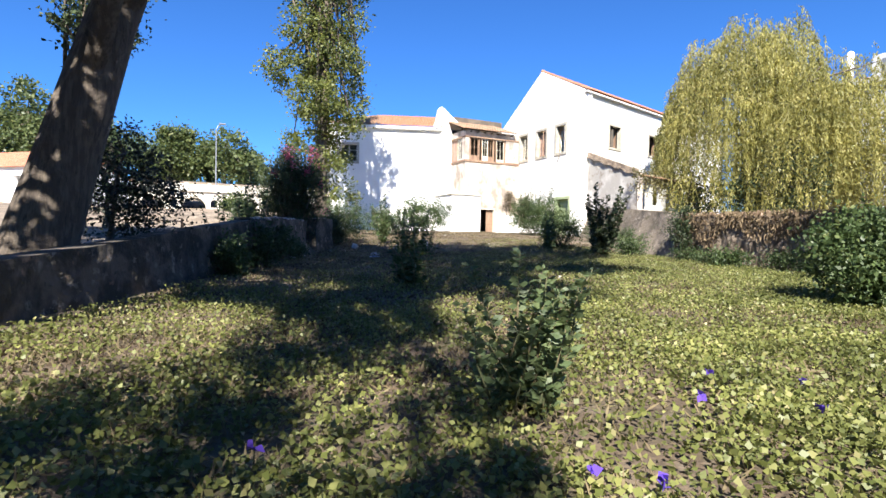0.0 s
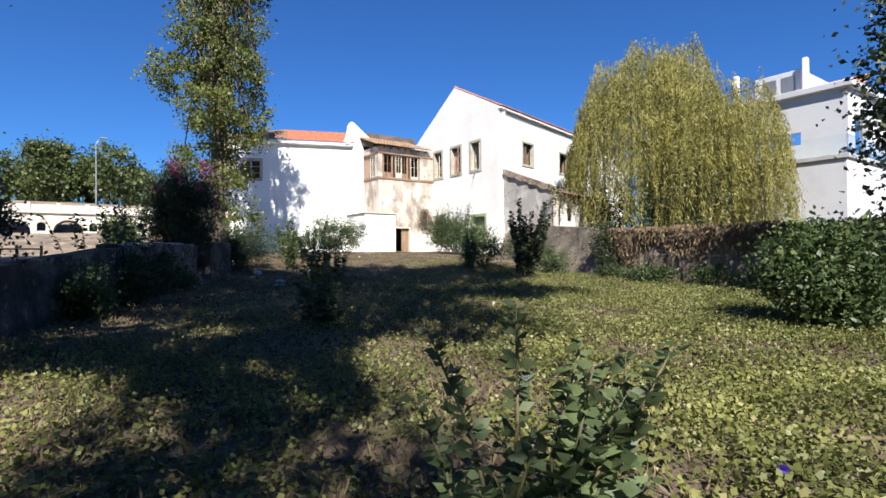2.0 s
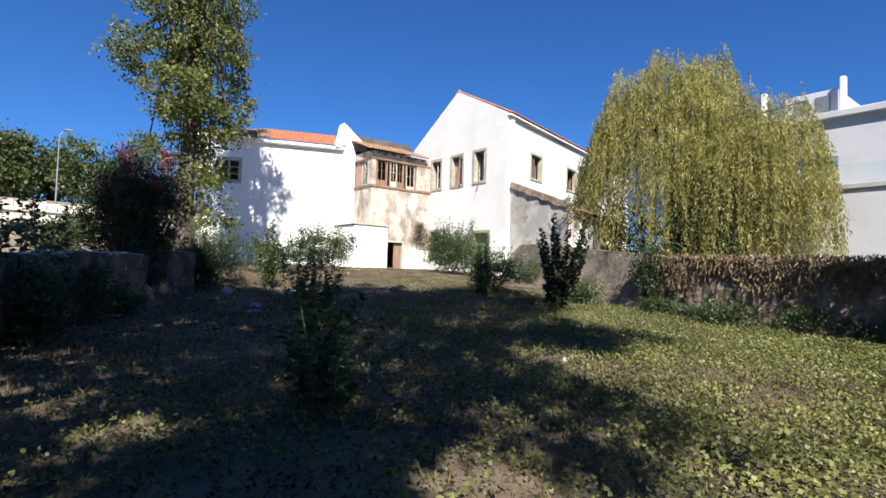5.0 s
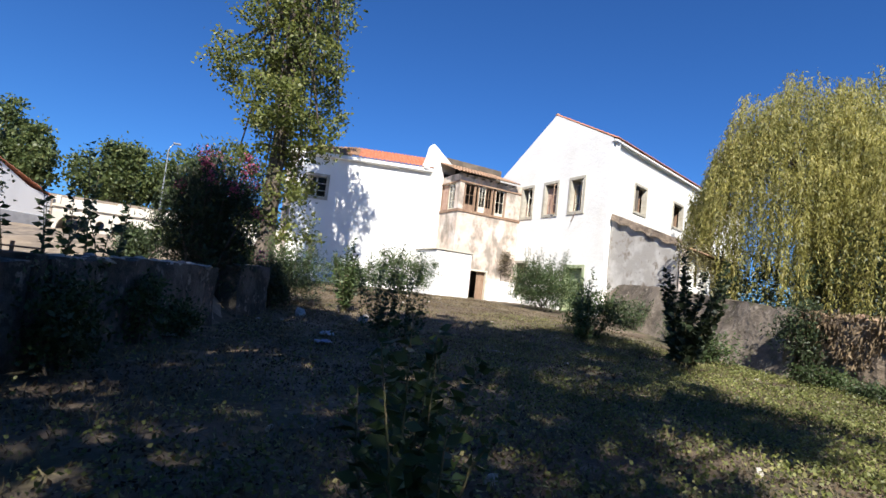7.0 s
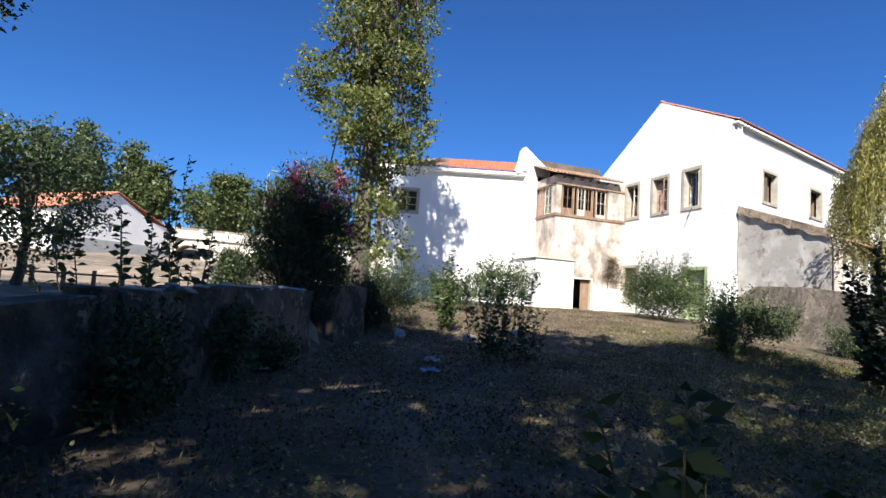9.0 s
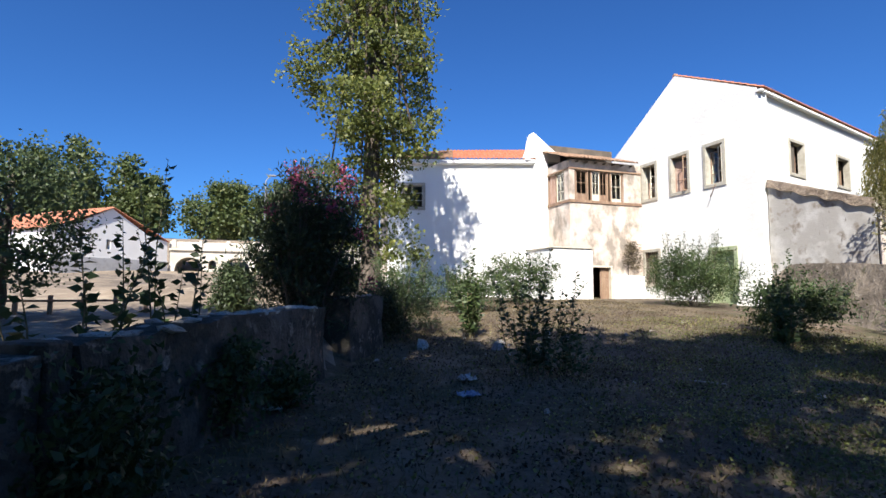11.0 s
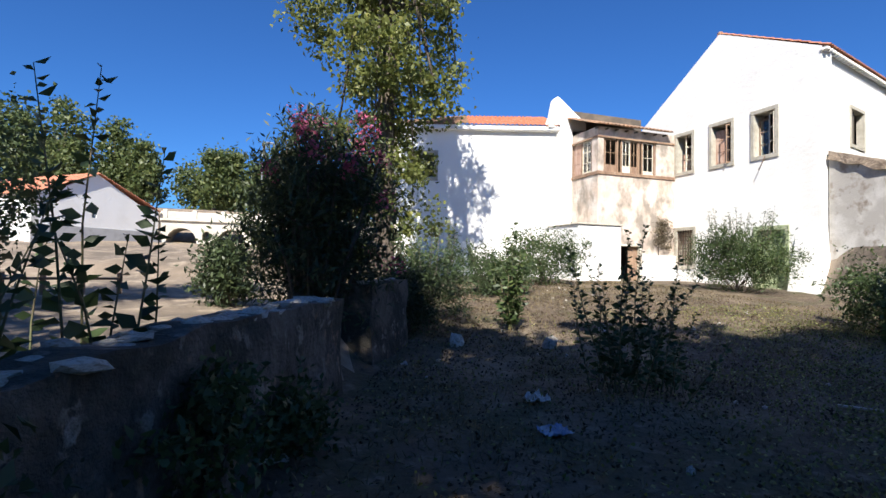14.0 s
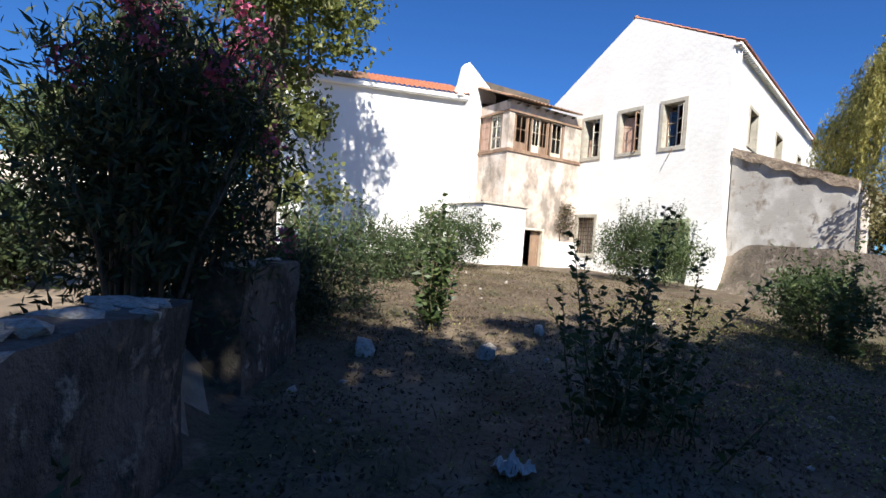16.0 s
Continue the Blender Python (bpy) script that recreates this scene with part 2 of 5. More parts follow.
def holed_wall(name, u0, u1, z0, z1, holes, thick, m, material, parent=None, top=None, label=""):
    """A wall in local u, depth, z (front at depth 0, body towards positive depth), with openings (u0, u1, z0, z1) cut through;
    top: extra points (u, z) of a gable above z1, from u1 back to u0."""
    us = sorted({u0, u1, *[h[0] for h in holes], *[h[1] for h in holes]})
    zs = sorted({z0, z1, *[h[2] for h in holes], *[h[3] for h in holes]})
    bm = bmesh.new()
    cache = {}

    def vert(u, d, z):
        k = (round(u, 4), d, round(z, 4))
        if k not in cache:
            cache[k] = bm.verts.new(m @ Vector((u, d, z)))
        return cache[k]

    def solid(i, j):
        if not (0 <= i < len(us) - 1 and 0 <= j < len(zs) - 1):
            return False
        cu, cz = (us[i] + us[i + 1]) / 2, (zs[j] + zs[j + 1]) / 2
        return not any(h[0] < cu < h[1] and h[2] < cz < h[3] for h in holes)

    for i in range(len(us) - 1):
        for j in range(len(zs) - 1):
            if not solid(i, j):
                continue
            a, b, c, d = us[i], us[i + 1], zs[j], zs[j + 1]
            for dep in (0, thick):
                bm.faces.new([vert(a, dep, c), vert(b, dep, c), vert(b, dep, d), vert(a, dep, d)])
            for di, dj, p, q in ((-1, 0, (a, c), (a, d)), (1, 0, (b, c), (b, d)), (0, -1, (a, c), (b, c)), (0, 1, (a, d), (b, d))):
                if not solid(i + di, j + dj) and not (top and dj == 1 and j == len(zs) - 2):
                    bm.faces.new([vert(p[0], 0, p[1]), vert(q[0], 0, q[1]), vert(q[0], thick, q[1]), vert(p[0], thick, p[1])])
    if top:
        base = [(u, z1) for u in us]
        ring = base + list(top)
        f = [vert(u, 0, z) for u, z in ring]
        g = [vert(u, thick, z) for u, z in ring]
        bm.faces.new(f)
        bm.faces.new(g)
        k0 = len(base) - 1
        for k in range(k0, len(ring)):
            n = (k + 1) % len(ring)
            bm.faces.new([f[k], f[n], g[n], g[k]])
    return part(name, bm, material, parent, label)


def tube_data(points, radii, seg=8):
    """Vertices and faces of a tapered tube along points."""
    pts = [Vector(p) for p in points]
    verts, faces = [], []
    for k, p in enumerate(pts):
        t = (pts[min(k + 1, len(pts) - 1)] - pts[max(k - 1, 0)]).normalized()
        side = t.cross(Vector((0.31, 0.95, 0.05))).normalized()
        up = side.cross(t)
        for s in range(seg):
            a = 2 * math.pi * s / seg
            verts.append(p + (side * math.cos(a) + up * math.sin(a)) * radii[k])
    for k in range(len(pts) - 1):
        for s in range(seg):
            n = (s + 1) % seg
            faces.append((k * seg + s, k * seg + n, (k + 1) * seg + n, (k + 1) * seg + s))
    faces.append(tuple(range((len(pts) - 1) * seg, len(pts) * seg)))
    return verts, faces


def tubes(name, runs, material, parent=None, seg=6, smooth=True, label=""):
    verts, faces = [], []
    for points, radii in runs:
        v, f = tube_data(points, radii, seg)
        o = len(verts)
        verts += v
        faces += [tuple(i + o for i in q) for q in f]
    return mesh_object(name, verts, faces, material, parent, label, smooth)


def singles(name, runs, material, parent, seg=5):
    """Each run of points as a tube and part of its own."""
    for run in runs:
        tubes(name, [run], material, parent, seg)


def leaves(name, pts, size, material, parent=None, width=0.5, lie=None, spread=1.0, rng=None, label="", flat=0.0):
    """A cloud of single folded leaves at pts. lie: a direction (or one for each leaf) that the leaves follow, blurred by spread;
    flat: how strongly the blades face the sky."""
    pts = np.asarray(pts, float)
    n = len(pts)
    ax = rng.normal(size=(n, 3)) * spread
    if lie is not None:
        ax = ax + np.asarray(lie, float)
    if flat:
        ax[:, 2] *= 1 - 0.7 * flat
    ax /= np.linalg.norm(ax, axis=1)[:, None] + 1e-9
    ref = rng.normal(size=(n, 3)) * (1 - 0.7 * flat) + np.array((0, 0, 1.6 * flat))
    side = np.cross(ax, ref)
    side /= np.linalg.norm(side, axis=1)[:, None] + 1e-9
    nor = np.cross(ax, side)
    L = (size * rng.uniform(0.6, 1.3, n))[:, None]
    W = L * width * 0.5
    v = np.empty((n, 4, 3))
    v[:, 0] = pts
    v[:, 1] = pts + ax * L * 0.45 + side * W + nor * W * 0.35
    v[:, 2] = pts + ax * L - nor * L * 0.12
    v[:, 3] = pts + ax * L * 0.45 - side * W + nor * W * 0.35
    me = bpy.data.meshes.new(name)
    me.vertices.add(4 * n)
    me.vertices.foreach_set("co", v.reshape(-1))
    me.loops.add(4 * n)
    me.loops.foreach_set("vertex_index", np.arange(4 * n, dtype=np.int32))
    me.polygons.add(n)
    me.polygons.foreach_set("loop_start", np.arange(0, 4 * n, 4, dtype=np.int32))
    me.update(calc_edges=True)
    me.materials.append(material)
    ob = new(name, me)
    if parent:
        ob.parent = parent
    if label:
        ob["label"] = label
    return ob


def clumps(rng, centre, radii, n_clumps, per, clump_r, hollow=0.35, squash=0.75):
    """Leaf points gathered in clumps through an ellipsoid, more towards its outside, with gaps between them."""
    d = rng.normal(size=(n_clumps, 3))
    d /= np.linalg.norm(d, axis=1)[:, None]
    r = rng.uniform(hollow, 1.0, n_clumps) ** 0.6 * rng.uniform(0.8, 1.12, n_clumps)
    c = np.array(centre) + d * r[:, None] * np.array(radii)
    q = rng.normal(size=(n_clumps, per, 3)) * np.array([1, 1, squash]) * clump_r * rng.uniform(0.6, 1.3, (n_clumps, 1, 1)) * 0.6
    return (c[:, None, :] + q).reshape(-1, 3), c


def thing(name, x, y, z, label, category, group=""):
    return tagged(new(name), label, category, group)


# ---- the lie of the land ----
def wall_x(y):
    return 5.33 - (19.8 - y) * 0.485


BANK = [(0.0, 15.9), (14.6, 19.0), (15.2, 19.4), (20.0, 21.6), (26.2, 24.4), (60.0, 24.4)]


def bank_x(y):
    return float(np.interp(y, [b[0] for b in BANK], [b[1] for b in BANK]))


def yard(x, y):
    s = (x - 5.5) * 0.35 + y
    return float(np.interp(s, [-10, 4.5, 13, 22, 26.5, 34, 43, 70], [-0.05, 0.0, 0.22, 0.45, 0.85, 1.35, 1.58, 1.8]))


def smooth_step(a, b, v):
    t = min(1, max(0, (v - a) / (b - a)))
    return t * t * (3 - 2 * t)


def land(x, y):
    z = yard(x, y)
    w = wall_x(min(y, 22.0)) + max(0, y - 22) * 0.12
    left = smooth_step(w + 0.1, w - 0.9, x)
    if left > 0:
        far = 0.55 + max(0.0, y - 14) * 0.062 + 0.25 * noise.noise((x * 0.12, y * 0.12, 3.1)) + 0.9 * max(0.0, noise.noise((x * 0.16 + 7, y * 0.16, 9.2)) - 0.12) * smooth_step(26, 34, y)
        far = min(far, 3.9 + 0.02 * (y - 60)) + 3.6 * smooth_step(65.5, 72, y)
        z = z * (1 - left) + far * left
    right = smooth_step(bank_x(y) + 0.15, bank_x(y) + 0.5, x)
    if right > 0 and y < 26.5:
        z = z * (1 - right) + (2.0 + 0.9 * smooth_step(13, 24, y)) * right
    return z + 0.03 * noise.noise((x * 0.9, y * 0.9, 0.0)) + 0.015 * noise.noise((x * 3.1, y * 3.1, 5.0))


def grid_axis(lo, hi, near_lo, near_hi, fine, coarse):
    a = list(np.arange(near_lo, near_hi, fine))
    v, st = near_hi, fine
    while v < hi:
        a.append(v)
        st = min(coarse, st * 1.25)
        v += st
    a.append(hi)
    v, st = near_lo, fine
    while v > lo:
        st = min(coarse, st * 1.25)
        v -= st
        a.insert(0, max(v, lo))
    return a


gx = grid_axis(-1500, 1500, -6, 26, 0.22, 160)
gy = grid_axis(-1500, 2500, -1, 40, 0.22, 160)
gverts = [(x, y, land(x, y)) for y in gy for x in gx]
NXG = len(gx)
gfaces = [(j * NXG + i, j * NXG + i + 1, (j + 1) * NXG + i + 1, (j + 1) * NXG + i) for j in range(len(gy) - 1) for i in range(NXG - 1)]
ground = mesh_object("ground", gverts, gfaces, SOIL, smooth=True)
ground.data.materials.append(SAND)
for poly in ground.data.polygons:
    c = poly.center
    if c.x < wall_x(min(c.y, 22)) + max(0, c.y - 22) * 0.12 - 0.2 and c.y > 4:
        poly.material_index = 1
tagged(ground, "dry weedy earth with sand beyond the garden wall", "ground", kind="structure")


# ---- gabled house ----
XG, YS = 24.21, 26.48
GABLE = Matrix(((0, 1, 0, XG), (-1, 0, 0, 0), (0, 0, 1, 0), (0, 0, 0, 1)))  # u runs towards -y, depth towards +x
SIDE = Matrix.Translation((XG, YS, 0)) @ Matrix.Rotation(math.radians(15), 4, 'Z') @ Matrix.Translation((-XG, 0, 0))                                       # u runs towards +x, depth towards +y


def tile_roof(name, origin, along, up, n_along, n_up, pitch_w, pitch_l, material, parent, label=""):
    """Rows of half-round roof tiles: a ribbed sheet with a step at every course."""
    o, a, u = Vector(origin), Vector(along).normalized(), Vector(up).normalized()
    nor = a.cross(u)
    if nor.z < 0:
        nor = -nor
    verts, faces = [], []
    seg = 4
    cols = n_along * seg + 1
    for r in range(n_up):
        for e in (0, 1):
            for c in range(cols):
                h = abs(math.sin(math.pi * c / seg / 1.0)) * pitch_w * 0.30 + (0.035 if e == 0 else 0.0)
                h += 0.012 * noise.noise((c * 0.21, r * 0.7, 2.0))
                verts.append(o + a * (c * pitch_w / seg) + u * ((r + e) * pitch_l) + nor * h)
    for k in range(2 * n_up - 1):
        for c in range(cols - 1):
            faces.append((k * cols + c, k * cols + c + 1, (k + 1) * cols + c + 1, (k + 1) * cols + c))
    ob = mesh_object(name, verts, faces, material, parent, label)
    sol = ob.modifiers.new("thick", "SOLIDIFY")
    sol.thickness, sol.offset = 0.02, -1
    return ob


def window_frame(parent, m, u0, u1, z0, z1, material, w=0.17, proud=0.05, lining=0.56, label=""):
    """A stone surround with sill round an opening (u0..u1, z0..z1), as one part."""
    bm = bmesh.new()
    e = 0.025
    for lo, hi in (((u0 - w, -proud, z1 - e), (u1 + w, -0.003, z1 + w)), ((u0 - w, -proud, z0 - w), (u1 + w, -0.003, z0 + e)),
                   ((u0 - w, -proud, z0 + e), (u0 + e, -0.003, z1 - e)), ((u1 - e, -proud, z0 + e), (u1 + w, -0.003, z1 - e))):
        box(bm, lo, hi, m, 0.012)
    for lo, hi in (((u0 + 0.003, -0.002, z1 - e), (u1 - 0.003, lining, z1 - 0.003)), ((u0 + 0.003, -0.002, z0 + 0.003), (u1 - 0.003, lining, z0 + e)),
                   ((u0 + 0.003, -0.002, z0 + e), (u0 + e, lining, z1 - e)), ((u1 - e, -0.002, z0 + e), (u1 - 0.003, lining, z1 - e))):
        box(bm, lo, hi, m)
    return part("window_frame", bm, material, parent, label)


def sash(parent, m, u0, u1, z0, z1, cols, rows, material, depth=0.1, bar=0.035, open_deg=0.0, hinge=None, name="sash", glass=True):
    """A glazed leaf: frame with glazing bars, turned open about its hinge, with its panes under it."""
    if open_deg:
        h = hinge if hinge is not None else u0
        m = m @ Matrix.Translation((h, depth, 0)) @ Matrix.Rotation(radians(open_deg), 4, "Z") @ Matrix.Translation((-h, -depth, 0))
    bm = bmesh.new()
    t = 0.045
    box(bm, (u0, depth, z0), (u0 + t, depth + 0.04, z1), m)
    box(bm, (u1 - t, depth, z0), (u1, depth + 0.04, z1), m)
    box(bm, (u0 + t, depth, z0), (u1 - t, depth + 0.04, z0 + 0.07), m)
    box(bm, (u0 + t, depth, z1 - t), (u1 - t, depth + 0.04, z1), m)
    for k in range(1, cols):
        u = u0 + (u1 - u0) * k / cols
        box(bm, (u - bar / 2, depth + 0.006, z0 + 0.07), (u + bar / 2, depth + 0.034, z1 - t), m)
    for k in range(1, rows):
        z = z0 + (z1 - z0) * k / rows
        box(bm, (u0 + t, depth + 0.004, z - bar / 2), (u1 - t, depth + 0.036, z + bar / 2), m)
    ob = part(name, bm, material, parent)
    if glass:
        pane = box_part("pane", (u0 + t, depth + 0.016, z0 + 0.07), (u1 - t, depth + 0.021, z1 - t), GLASS, ob, m)
        pane.visible_shadow = False
    return ob


def shutter(parent, m, u0, u1, z0, z1, material, depth=0.16, open_deg=0.0, hinge=None):
    if open_deg:
        h = hinge if hinge is not None else u0
        m = m @ Matrix.Translation((h, depth, 0)) @ Matrix.Rotation(radians(open_deg), 4, "Z") @ Matrix.Translation((-h, -depth, 0))
    bm = bmesh.new()
    box(bm, (u0, depth, z0), (u1, depth + 0.03, z1), m)
    n = 3
    for k in range(n):
        a, b = z0 + (z1 - z0) * (k + 0.12) / n, z0 + (z1 - z0) * (k + 0.88) / n
        box(bm, (u0 + 0.07, depth - 0.015, a), (u1 - 0.07, depth, b), m, 0.006)
    return part("shutter", bm, material, parent)


house = tagged(new("gabled_house"), "white limewashed old gabled house with empty broken windows", "house")
# openings, u = -y on the gable face
GW = [(-33.72, -32.72), (-31.55, -30.45), (-29.33, -28.33)]
gz0, gz1 = 6.95, 8.82
g_holes = [(a, b, gz0, gz1) for a, b in GW] + [(-33.70, -32.62, 2.25, 4.05), (-29.2, -27.9, 1.2, 3.8)]
holed_wall("wall", -36.4, -YS, 0.6, 9.7, g_holes, 0.55, GABLE, WHITEWASH, house,
           top=[(-YS, 10.72), (-31.15, 13.1), (-36.4, 9.75)], label="white gable wall, sunlit, patched limewash")
SW = [(27.1, 28.5, 7.35, 8.85), (32.5, 34.0, 7.4, 8.9), (38.6, 39.8, 7.4, 8.9)]
holed_wall("wall", XG + 0.55, 46.0, 0.6, 10.7, SW, 0.22, SIDE, WHITEWASH, house)
holed_wall("wall", XG + 2.6, 46.0, 0.6, 9.7, [], 0.4, SIDE @ Matrix.Translation((0, 9.5, 0)), WHITEWASH, house)
ALONG = Vector((math.cos(math.radians(15)), math.sin(math.radians(15)), 0))
box_part("wall", (45.6, 0.55, 0.6), (46.0, 9.5, 9.7), WHITEWASH, house, SIDE)
# floors and partitions added behind the windows to keep the openings dark
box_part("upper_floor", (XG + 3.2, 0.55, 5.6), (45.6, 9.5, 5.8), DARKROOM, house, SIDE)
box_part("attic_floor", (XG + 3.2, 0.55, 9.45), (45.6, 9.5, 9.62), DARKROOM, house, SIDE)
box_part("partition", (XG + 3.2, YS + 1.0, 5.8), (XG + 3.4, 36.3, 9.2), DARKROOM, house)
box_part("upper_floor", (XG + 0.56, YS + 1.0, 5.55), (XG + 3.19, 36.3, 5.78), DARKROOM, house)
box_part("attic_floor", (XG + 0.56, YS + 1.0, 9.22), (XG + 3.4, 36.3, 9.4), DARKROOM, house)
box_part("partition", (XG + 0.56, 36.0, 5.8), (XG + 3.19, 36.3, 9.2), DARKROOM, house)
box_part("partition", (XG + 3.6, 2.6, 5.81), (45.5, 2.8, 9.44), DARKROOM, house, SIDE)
ridge = Vector((XG - 0.12, 31.15, 13.15))
eave_r = Vector((XG - 0.12, YS - 0.3, 10.66))
up_r = ridge - eave_r
VERGE = Vector((0.1, 0, -0.03))
tile_roof("roof", eave_r + VERGE, ALONG, up_r, 98, 13, 0.225, up_r.length / 13, ROOFTILE, house, "terracotta barrel-tile roof slope")
eave_l = Vector((XG + 0.04, 36.6, 9.5))
up_l = Vector((XG + 0.04, 31.15, 12.95)) - eave_l
tile_roof("roof", eave_l, ALONG, up_l, 98, 15, 0.225, up_l.length / 15, ROOFTILE, house)
block = box_part("eave_block", (XG - 0.05, YS - 0.25, 10.50), (XG + 0.12, YS, 10.60), WHITEWASH, house, None, 0.01)
for k in range(1, 60):
    ob = new("eave_block", block.data)
    ob.parent, ob.location = house, ALONG * (k * 0.3)
tubes("ridge_cap", [([(XG + 0.02, 31.15, 13.1), Vector((XG, 31.15, 13.1)) + ALONG * 21.8], [0.12, 0.12])], ROOFTILE, house, 8)
box_part("finial", (XG - 0.02, 31.08, 13.08), (XG + 0.2, 31.22, 13.22), OLDTILE, house, None, 0.03)

for k, (a, b) in enumerate(GW):
    w = tagged(new("window"), "", "")
    w.parent = house
    window_frame(w, GABLE, a, b, gz0, gz1, STONE, 0.15, 0.05)
    mid = (a + b) / 2
    if k == 0:
        sash(w, GABLE, mid - 0.02, b, gz0, gz1, 1, 3, CREAMWOOD, 0.2, open_deg=14, hinge=b)
        shutter(w, GABLE, a, mid - 0.08, gz0, gz0 + 1.0, REDWOOD, 0.3, 55, a)
    elif k == 1:
        shutter(w, GABLE, a + 0.02, mid + 0.1, gz0 + 0.05, gz1 - 0.2, REDWOOD, 0.22, 10, a)
        sash(w, GABLE, mid + 0.1, b, gz0, gz1 - 0.1, 1, 3, OLDWOOD, 0.25, open_deg=70, hinge=b, glass=False)
    else:
        sash(w, GABLE, a + 0.05, mid, gz0, gz1 - 0.25, 1, 3, OLDWOOD, 0.24, open_deg=8, hinge=a)
        sash(w, GABLE, mid + 0.05, b, gz0, gz1 - 0.1, 1, 3, CREAMWOOD, 0.2, open_deg=-30, hinge=mid, glass=False)
        tubes("loose_bar", [([(XG - 0.08, 28.75, gz0 - 0.05), (XG - 0.2, 28.95, gz0 - 0.62)], [0.02, 0.02])], OLDWOOD, w, 6)
low = new("window")
low.parent = house
window_frame(low, GABLE, -33.70, -32.62, 2.25, 4.05, STONE, 0.14, 0.05)
bm = bmesh.new()
for k in range(7):
    u = -33.62 + k * 0.155
    box(bm, (u - 0.014, 0.03, 2.25), (u + 0.014, 0.055, 4.05), GABLE)
for k in range(9):
    z = 2.4 + k * 0.19
    box(bm, (-33.70, 0.058, z - 0.012), (-32.62, 0.08, z + 0.012), GABLE)
part("grille", bm, IRON, low, "rusty iron window grille")
shutter(low, GABLE, -33.68, -32.64, 2.27, 4.03, CREAMWOOD, 0.3)
gd = new("door")
gd.parent = house
window_frame(gd, GABLE, -29.2, -27.9, 1.36, 3.8, GREENPAINT, 0.16, 0.05, label="pale green painted surround")
shutter(gd, GABLE, -29.2, -27.9, 1.3, 3.8, GREENPAINT, 0.28)
for k, (a, b, c, d) in enumerate(SW):
    w = new("window")
    w.parent = house
    window_frame(w, SIDE, a, b, c, d, STONE, 0.13, 0.05, 0.23)
    box_part("casement", (b - 0.09, 0.32, c + 0.03), (b - 0.03, 0.5, d - 0.03), OLDWOOD, w, SIDE, 0.006)
# battered foot at the corner
bm = bmesh.new()
ring = [bm.verts.new(p) for p in ((XG - 0.55, YS + 1.0, 1.0), (XG - 0.55, YS - 0.3, 1.0), (XG + 0.6, YS - 0.3, 1.0), (XG - 0.004, YS + 1.0, 3.6), (XG - 0.004, YS - 0.004, 4.0), (XG + 0.6, YS - 0.004, 3.6))]
for f in ((0, 1, 4, 3), (1, 2, 5, 4), (0, 3, 5, 2), (3, 4, 5), (0, 2, 1)):
    bm.faces.new([ring[i] for i in f])
part("battered_foot", bm, WHITEWASH, house)

# ---- lean-to ruin along the side wall ----
ruin = tagged(new("ruined_outbuilding"), "roofless ruined lean-to with peeling plaster and overgrown top", "ruin")
RUINM = Matrix(((0, 1, 0, 24.5), (-1, 0, 0, 26.4), (0, 0, 1, 0), (0, 0, 0, 1)))
FRONTM = Matrix.Translation((24.62, 22.3, 0)) @ Matrix.Rotation(math.radians(15), 4, 'Z') @ Matrix.Translation((-29.6, 0, 0))
bm = bmesh.new()
rng = np.random.default_rng(5)
nr = 60
prof = []
for k in range(nr + 1):
    u = 4.05 * k / nr
    z = 6.6 - 1.5 * (k / nr) + 0.05 * noise.noise((u * 1.7, 0, 1))
    prof.append((u, z))
fr = [[bm.verts.new(RUINM @ Vector((u, d, zz))) for u, z in prof for zz in (2.0, z)] for d in (0, 0.116)]
for k in range(nr):
    i = 2 * k
    bm.faces.new([fr[0][i], fr[0][i + 2], fr[0][i + 3], fr[0][i + 1]])
    bm.faces.new([fr[1][i], fr[1][i + 2], fr[1][i + 3], fr[1][i + 1]])
    bm.faces.new([fr[0][i + 1], fr[0][i + 3], fr[1][i + 3], fr[1][i + 1]])
for i in (0, 2 * nr):
    bm.faces.new([fr[0][i], fr[0][i + 1], fr[1][i + 1], fr[1][i]])
part("wall", bm, RUINPLASTER, ruin, "grey peeling plaster wall")
holed_wall("wall", 29.6, 38.0, 1.6, 4.75, [(30.1, 30.75, 2.9, 4.4), (31.3, 32.2, 3.2, 4.4), (33.0, 34.0, 2.9, 4.4), (35.0, 36.2, 3.1, 4.4)], 0.2, FRONTM, WHITEWASH, ruin, None, "white broken wall with gaps")
box_part("post", (29.42, -0.22, 1.6), (29.75, -0.004, 4.9), OLDPLASTER, ruin, FRONTM, 0.03)
tile_roof("roof", FRONTM @ Vector((29.6, -0.4, 4.72)), ALONG, Vector((-ALONG.y, ALONG.x, 0.35)), 37, 2, 0.225, 0.36, OLDTILE, ruin, "broken weathered tile edge")
pts = np.column_stack([rng.uniform(28.5, 37.8, 2600), -0.1 - np.abs(rng.normal(0, 0.22, 2600)), np.zeros(2600)])
pts[:, 2] = 4.95 - 0.05 * (pts[:, 0] - 29) + rng.normal(0, 0.16, 2600) - rng.random(2600) ** 3 * 1.2
pts = np.array([tuple(FRONTM @ Vector(q)) for q in pts])
leaves("creeper", pts, 0.13, leafy("dry_creeper", (0.16, 0.15, 0.06), (0.32, 0.27, 0.13), None, 0.3), ruin, 0.5, (0, 0, -0.6), 1.0, rng, "dry creeper over the wall top")

